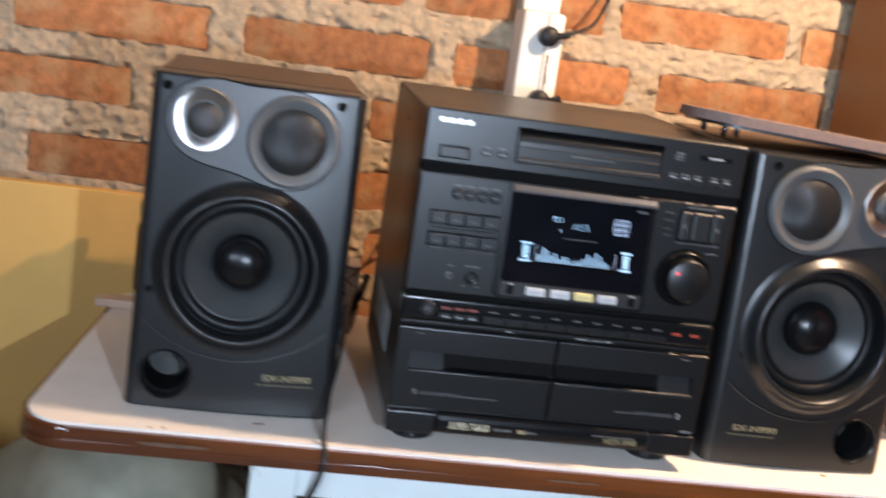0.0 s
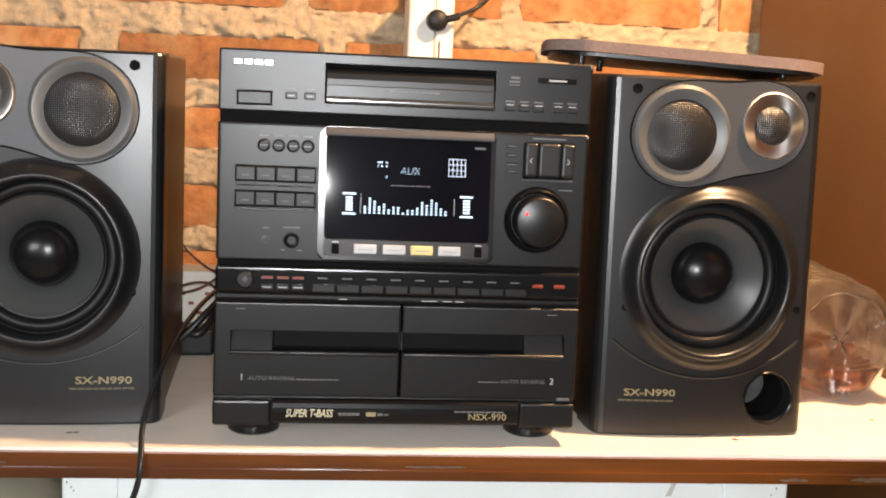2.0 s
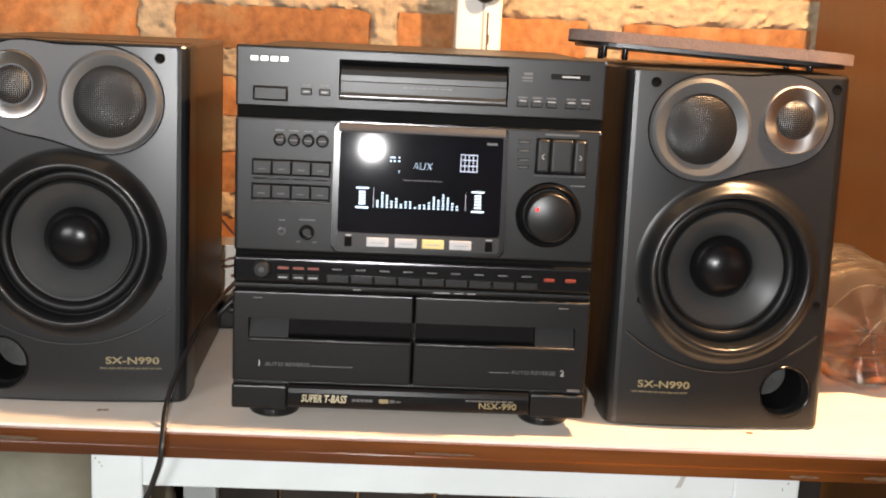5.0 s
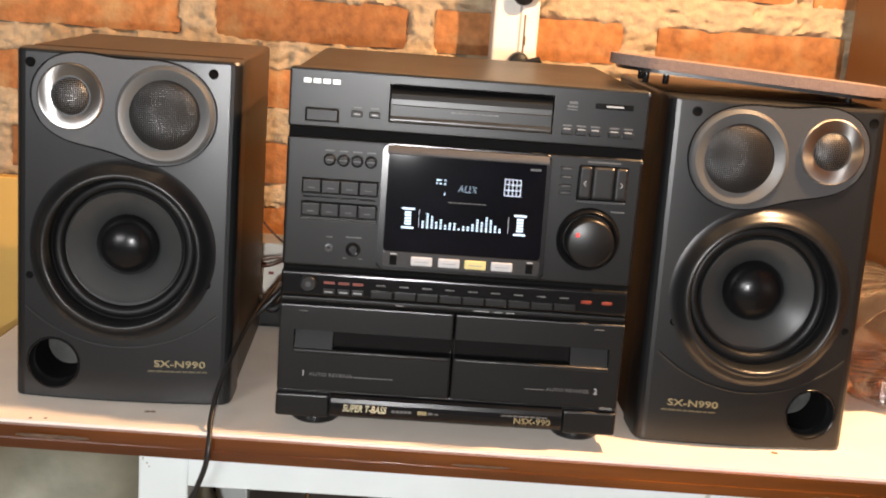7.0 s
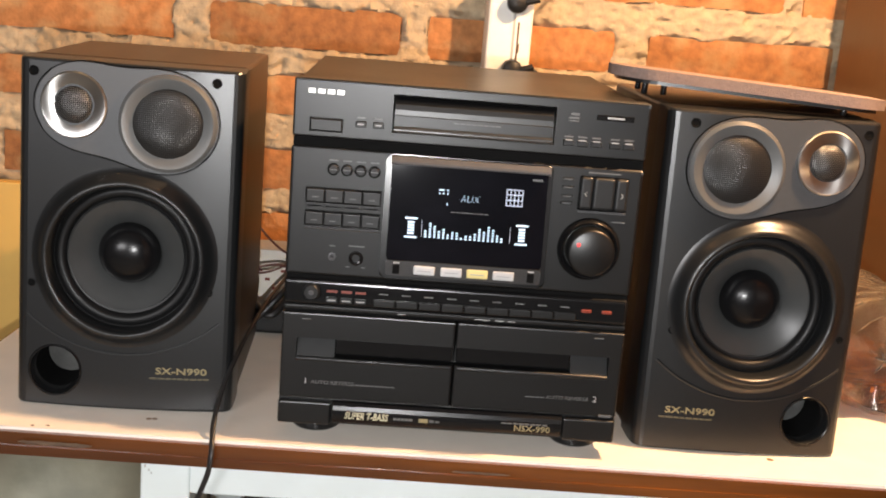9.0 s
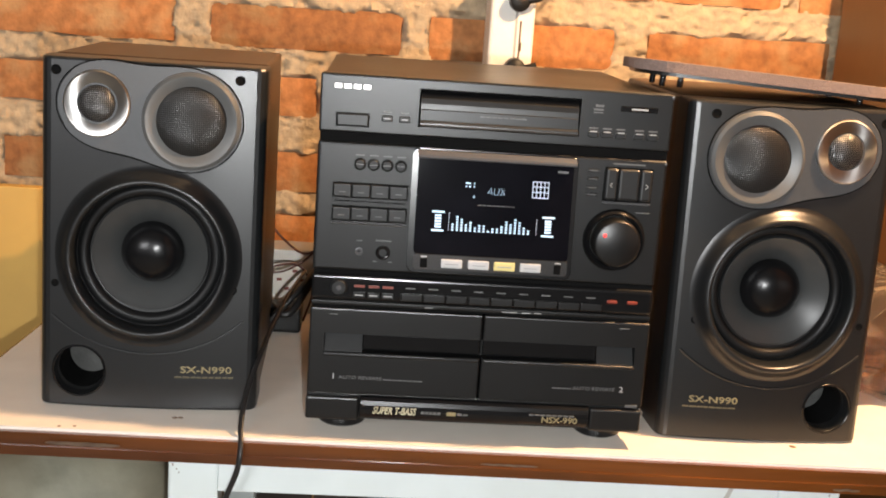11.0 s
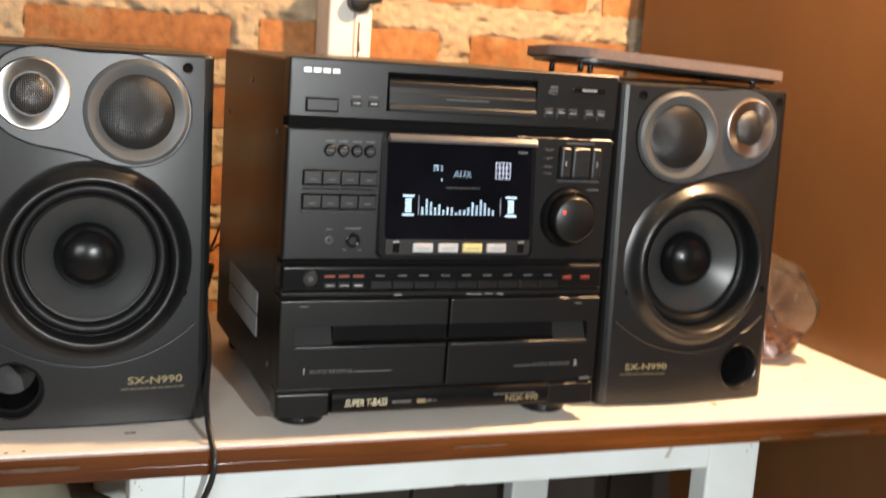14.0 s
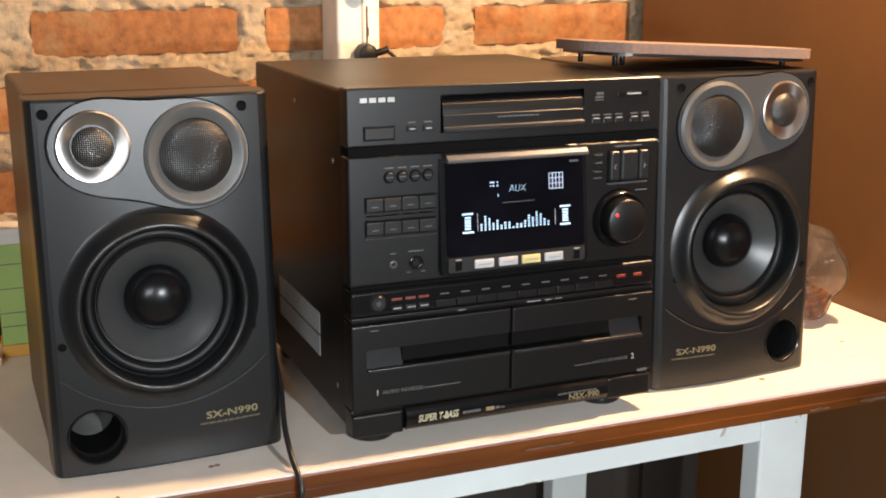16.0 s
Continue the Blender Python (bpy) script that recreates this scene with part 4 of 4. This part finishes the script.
            P("door_mark", bars([(-0.158, -0.149, 0.1332, 0.1341)], -0.0052), FAINT, parent=door)
        else:
            lettering("deck_number", "2", 0.1520, -0.0052, 0.0640, 0.0062, PRINT, door)
            lettering("deck_print", "AUTO REVERSE", 0.1020, -0.0052, 0.0645, 0.0038, FAINT, door, 0.0450)
            P("deck_small_print", bars([(0.080 + 0.0052 * i, 0.0845 + 0.0052 * i, 0.0650, 0.0660) for i in range(4)], -0.0052), FAINT, parent=door)
            P("door_mark", bars([(0.146, 0.156, 0.1332, 0.1341)], -0.0052), FAINT, parent=door)
    # plinth
    P("plinth", box(-0.1780, 0.1780, 0.0015, 0.0222, 0.0205, 0.0475, 0.0015), BLACK)
    for s in (-1, 1):
        x0, x1 = sorted((s * 0.1785, s * 0.1225))
        P("plinth_end", box(x0, x1, -0.0060, 0.003, 0.0195, 0.0448, 0.0028, 3), BLACK)
    out = []
    for i in range(9):
        a = radians(-90 + 180 * i / 8)
        out.append((-0.003 - 0.0075 * math.cos(a), 0.0340 + 0.0125 * math.sin(a)))
    bm = bmesh.new()
    ra = [bm.verts.new((-0.1210, yy, zz)) for yy, zz in out]
    rb = [bm.verts.new((0.1210, yy, zz)) for yy, zz in out]
    for i in range(8):
        bm.faces.new((ra[i], rb[i], rb[i + 1], ra[i + 1]))
    bm.faces.new(ra)
    bm.faces.new(rb[::-1])
    bar = P("plinth_bar", bm, GLOSS, "rounded gloss plinth bar")
    lettering("bass_print", "SUPER T-BASS", -0.1080, -0.0108, 0.0300, 0.0078, PALE, bar, 0.0460, slant=0.25, bold=0.02, label="gold slanted lettering")
    P("bar_print", bars([(-0.057 + 0.0042 * i, -0.0535 + 0.0042 * i, 0.0320, 0.0345) for i in range(5)] + [(-0.019, -0.014, 0.0320, 0.0345), (-0.0125, -0.008, 0.0322, 0.0336)], -0.0107), FAINT, parent=bar)
    P("bar_print", bars([(-0.030, -0.0205, 0.0312, 0.0352)], -0.0107), GOLD, parent=bar)
    lettering("model_print", "NSX-990", 0.0710, -0.0108, 0.0285, 0.0066, GOLD, bar, 0.0380, bold=0.012, label="gold printed model name")
    P("bar_print", bars([(0.057 + 0.0062 * i, 0.0622 + 0.0062 * i, 0.0358, 0.0372) for i in range(8)], -0.0104), FAINT, parent=bar)
    P("format_mark", bars([(0.160, 0.173, 0.0478, 0.0505)], -0.0052), FAINT)
    for x in (-0.141, 0.144):
        for y in (0.050, 0.33):
            f = P("foot", lathe([(0.0, 0.0), (0.024, 0.0), (0.0262, 0.002), (0.0268, 0.008), (0.0245, 0.0185), (0.0225, 0.0215)], (x, y, 0), 36, None, "z"), GLOSS, "round black foot")
    # left side: ventilation label and screws
    side = P("side_label", box(-0.1774, -0.1763, 0.113, 0.285, 0.0975, 0.1215), LABEL, "pale warning label")
    P("side_label", box(-0.1774, -0.1763, 0.113, 0.285, 0.0720, 0.0945), LABEL, "pale warning label")
    for y, z in ((0.05, 0.06), (0.05, 0.30), (0.33, 0.06), (0.33, 0.30), (0.19, 0.345)):
        P("screw", lathe([(0.0, -0.1782), (0.0028, -0.1778), (0.0034, -0.1764)], (0, y, z), 14, None, "x"), LIP)
    return ob


stereo()

# behind and beside the stereo ----------------------------------------------------
board = thing("yellow_board", (-0.45, 1.79, 0), "yellow painted board standing behind the table's end", "board")
part("sheet", box(-0.55, 0.315, -0.012, 0.012, 0.30, 0.897, 0.002), CARD, board)
part("batten", box(0.316, 0.334, -0.014, 0.014, 0.30, 0.900, 0.002), EDGE, board)
part("stand", box(-0.5, 0.30, -0.02, 0.02, 0.0, 0.299, 0.002), PLASTER, board)

carton = thing("carton", (-0.07, 1.655, TOP), "green carton with an orange foot, on the table behind the loudspeaker", "carton")
part("carton_body", box(-0.075, 0.07, -0.02, 0.03, 0.016, 0.148, 0.001), GREEN, carton)
part("carton_foot", box(-0.077, 0.072, -0.022, 0.032, 0.0, 0.0158, 0.002), ORANGE, carton, "orange band at the foot")
part("carton_top", box(-0.075, 0.07, -0.02, 0.03, 0.1482, 0.168, 0.001), PAPER, carton, "cream top flap")
part("carton_lines", bars([(-0.074, 0.069, z, z + 0.0012) for z in (0.04, 0.058, 0.09, 0.122)], -0.0206), SACK, carton)

block = tagged(done("wood_block", box(-0.205, -0.148, 1.600, 1.63, TOP, TOP + 0.012, 0.002), PINK),
               "small pale wooden block lying on the table's back corner", "block")
flask = thing("small_bottle", (-0.157, 1.715, TOP), "dark slim bottle with a brass cap", "bottle")
part("bottle_body", lathe([(0, 0), (0.011, 0.0), (0.012, 0.003), (0.012, 0.095), (0.008, 0.11), (0.008, 0.118)], (0, 0, 0), 20, None, "z"), GLOSS, flask)
part("cap", lathe([(0.009, 0.112), (0.0105, 0.114), (0.0105, 0.134), (0.008, 0.137), (0, 0.137)], (0, 0, 0), 20, None, "z"), GOLD, flask, "brass-coloured cap")

pack = thing("paper_box", (0.115, 1.66, TOP), "white paper box with red print behind the stereo", "box")
part("box_body", box(-0.075, 0.05, -0.03, 0.03, 0.0, 0.092, 0.0015), PAPER, pack)
part("print", bars([(-0.02 + 0.011 * i, -0.013 + 0.011 * i, 0.06 - 0.013 * (i % 3), 0.064 - 0.013 * (i % 3)) for i in range(6)], -0.0305), REDPRINT, pack)

adapter = thing("power_adapter", (0.118, 1.55, TOP), "black power adapter among the cables on the table", "adapter")
part("adapter_body", box(-0.028, 0.03, -0.02, 0.022, 0.0, 0.036, 0.005, 3), RUBBER, adapter)
part("adapter_lead", tube([(-0.026, -0.015, 0.018), (-0.05, -0.03, 0.02), (-0.07, -0.04, 0.012)], 0.004), CABLE, adapter)


def cord(name, points, radius, mat, label, flat=1.0):
    return tagged(done(name, tube(points, radius, flat=flat, steps=12), mat, None, 60), label, "cable")


# the speaker lead that runs over the table's edge and down
cord("speaker_cable", [(0.150, 1.54, 0.85), (0.138, 1.42, 0.850), (0.128, 1.31, 0.842), (0.1195, 1.245, 0.824), (0.1120, 1.205, 0.800), (0.110, 1.172, 0.778),
                       (0.1125, 1.1475, 0.7575), (0.1100, 1.1450, 0.735), (0.100, 1.152, 0.705), (0.092, 1.158, 0.68), (0.088, 1.19, 0.60), (0.09, 1.22, 0.3), (0.12, 1.25, 0.1), (0.2, 1.3, 0.006)],
     0.0022, CABLE, "black twin speaker cable hanging over the table's front edge", 1.4)
cord("speaker_cable", [(0.10, 1.52, 0.815), (0.13, 1.50, 0.80), (0.155, 1.53, 0.83), (0.17, 1.565, 0.86)], 0.005, CABLE, "thick black cable behind the stereo")
cord("speaker_cable", [(0.05, 1.53, 0.80), (0.10, 1.50, 0.79), (0.14, 1.51, 0.825), (0.165, 1.556, 0.85)], 0.0045, CABLE, "thick black cable behind the stereo")
cord("thin_wire", [(0.02, 1.56, 0.965), (0.08, 1.57, 0.925), (0.12, 1.565, 0.885), (0.15, 1.558, 0.87), (0.18, 1.558, 0.89)], 0.0016, WIRE, "thin dark red wire behind the stereo")
cord("thin_wire", [(0.03, 1.54, 0.875), (0.09, 1.55, 0.845), (0.13, 1.552, 0.85), (0.165, 1.558, 0.88), (0.185, 1.56, 0.93)], 0.0016, WIRE, "thin dark red wire behind the stereo")
cord("thin_wire", [(0.10, 1.53, 0.79), (0.085, 1.535, 0.82), (0.10, 1.54, 0.85), (0.14, 1.55, 0.855), (0.16, 1.555, 0.82), (0.15, 1.54, 0.78)], 0.0016, WIRE, "thin dark red wire behind the stereo")

# the big plastic bottle on its side
bottle = new("plastic_bottle")
bottle.matrix_world = pose(0.888, 1.335, TOP + 0.0735, 0, 0, -6)
tagged(bottle, "large clear ribbed plastic bottle lying on its side with amber dregs", "bottle")


def bottle_shell(shrink=0.0):
    """A turned bottle along y: lobed foot towards -y, ribs, shoulder and neck."""
    prof = [(0.0, 0.018), (0.02, 0.012), (0.045, 0.004), (0.060, 0.0), (0.069, 0.012), (0.0725, 0.03)]
    for i in range(7):
        yy = 0.045 + 0.02 * i
        prof += [(0.0728, yy), (0.0690, yy + 0.008), (0.0728, yy + 0.015)]
    prof += [(0.0725, 0.20), (0.068, 0.222), (0.055, 0.25), (0.036, 0.275), (0.02, 0.29), (0.0165, 0.30), (0.0165, 0.325)]
    bm = lathe([(max(0, r - shrink), a + (shrink if a < 0.02 else 0)) for r, a in prof], (0, 0, 0), 60)
    for v in bm.verts:
        x, y, z = v.co
        a = math.atan2(z, x)
        r = math.hypot(x, z)
        if y < 0.035 and r > 0.015:
            v.co.y += 0.012 * (0.5 - 0.5 * math.cos(5 * a)) * min(1, (0.035 - y) / 0.02)
        k = 1 + 0.06 * noise.noise(Vector((x * 30, y * 34, z * 30))) + 0.02 * noise.noise(Vector((x * 80, y * 90, z * 80))) + (0.03 * math.sin(7 * a + y * 60) if 0.05 < y < 0.19 else 0) * 0.5
        v.co.x, v.co.z = x * k, z * k
    return bm


shell = part("bottle_wall", bottle_shell(), PET, bottle, "clear ribbed plastic")
inner = part("bottle_wall", bottle_shell(0.0012), PET, shell)
inner.data.flip_normals()
bm = bottle_shell(0.0026)
bmesh.ops.bisect_plane(bm, geom=bm.verts[:] + bm.edges[:] + bm.faces[:], plane_co=(0, 0, -0.034), plane_no=(0, 0.0, 1), clear_outer=True)
bmesh.ops.holes_fill(bm, edges=[e for e in bm.edges if e.is_boundary], sides=0)
part("dregs", bm, SYRUP, bottle, "amber drink left in the bottle")
part("bottle_cap", lathe([(0.0, 0.336), (0.017, 0.336), (0.0185, 0.333), (0.0185, 0.312)], (0, 0, 0), 28), REDCAP, bottle, "orange-red screw cap")
clip = thing("black_clip", (0.835, 1.42, TOP), "small black plastic clip on the table", "clip")
part("clip_body", box(-0.012, 0.012, -0.01, 0.012, 0.0, 0.03, 0.004), RUBBER, clip)

# under the table ------------------------------------------------------------------


def sack(place, size, seed, label, mat=None):
    bm = bmesh.new()
    bmesh.ops.create_icosphere(bm, subdivisions=5, radius=1)
    for v in bm.verts:
        p = v.co.copy()
        q = Vector((math.copysign(abs(p.x) ** 0.7, p.x), math.copysign(abs(p.y) ** 0.7, p.y), math.copysign(abs(p.z) ** 0.75, p.z)))
        fold = 0.10 * noise.noise(p * 1.7 + Vector((seed, 0, 0))) + 0.05 * abs(noise.noise(p * 4.1 + Vector((0, seed, 0)))) + 0.02 * noise.noise(p * 11)
        v.co = Vector((q.x * size[0], q.y * size[1], max(-1, q.z) * size[2])) * (1 + fold)
        v.co.z = max(v.co.z, -size[2])
    ob = done("sack", bm, mat or SACK, None, 80)
    ob.matrix_world = pose(place[0], place[1], place[2] + size[2], 0, 0, seed * 30)
    return tagged(ob, label, "sack")


sack((-0.13, 1.47, 0), (0.20, 0.17, 0.335), 1, "dusty grey-green plastic sack standing beside the table frame")
sack((-0.47, 1.40, 0), (0.19, 0.2, 0.31), 2, "dusty grey-brown plastic sack on the floor")
# added boards, the shade under the table put into their dark colour
stack = thing("board_stack", (0.45, 1.76, 0), "dark boards added to stand in for shade under the table", "boards")
WOOD = material("dark_backing_wood", (0.040, 0.031, 0.024), 0.7, vary=0.3, scale=20, stretch=(1, 1, 0.1), second_scale=6)
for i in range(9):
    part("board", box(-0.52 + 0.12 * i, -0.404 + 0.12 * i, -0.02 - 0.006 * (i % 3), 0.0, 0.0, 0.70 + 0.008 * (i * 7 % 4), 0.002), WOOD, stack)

# the bricks, one by one, last -------------------------------------------------------
k = 0
for z0, z1, spans in COURSES:
    for x0, x1 in spans:
        k += 1
        done("brick", brick_mesh(x0 - 0.009, x1 - 0.009, z0, z1, k), BRICK, wall, 30)
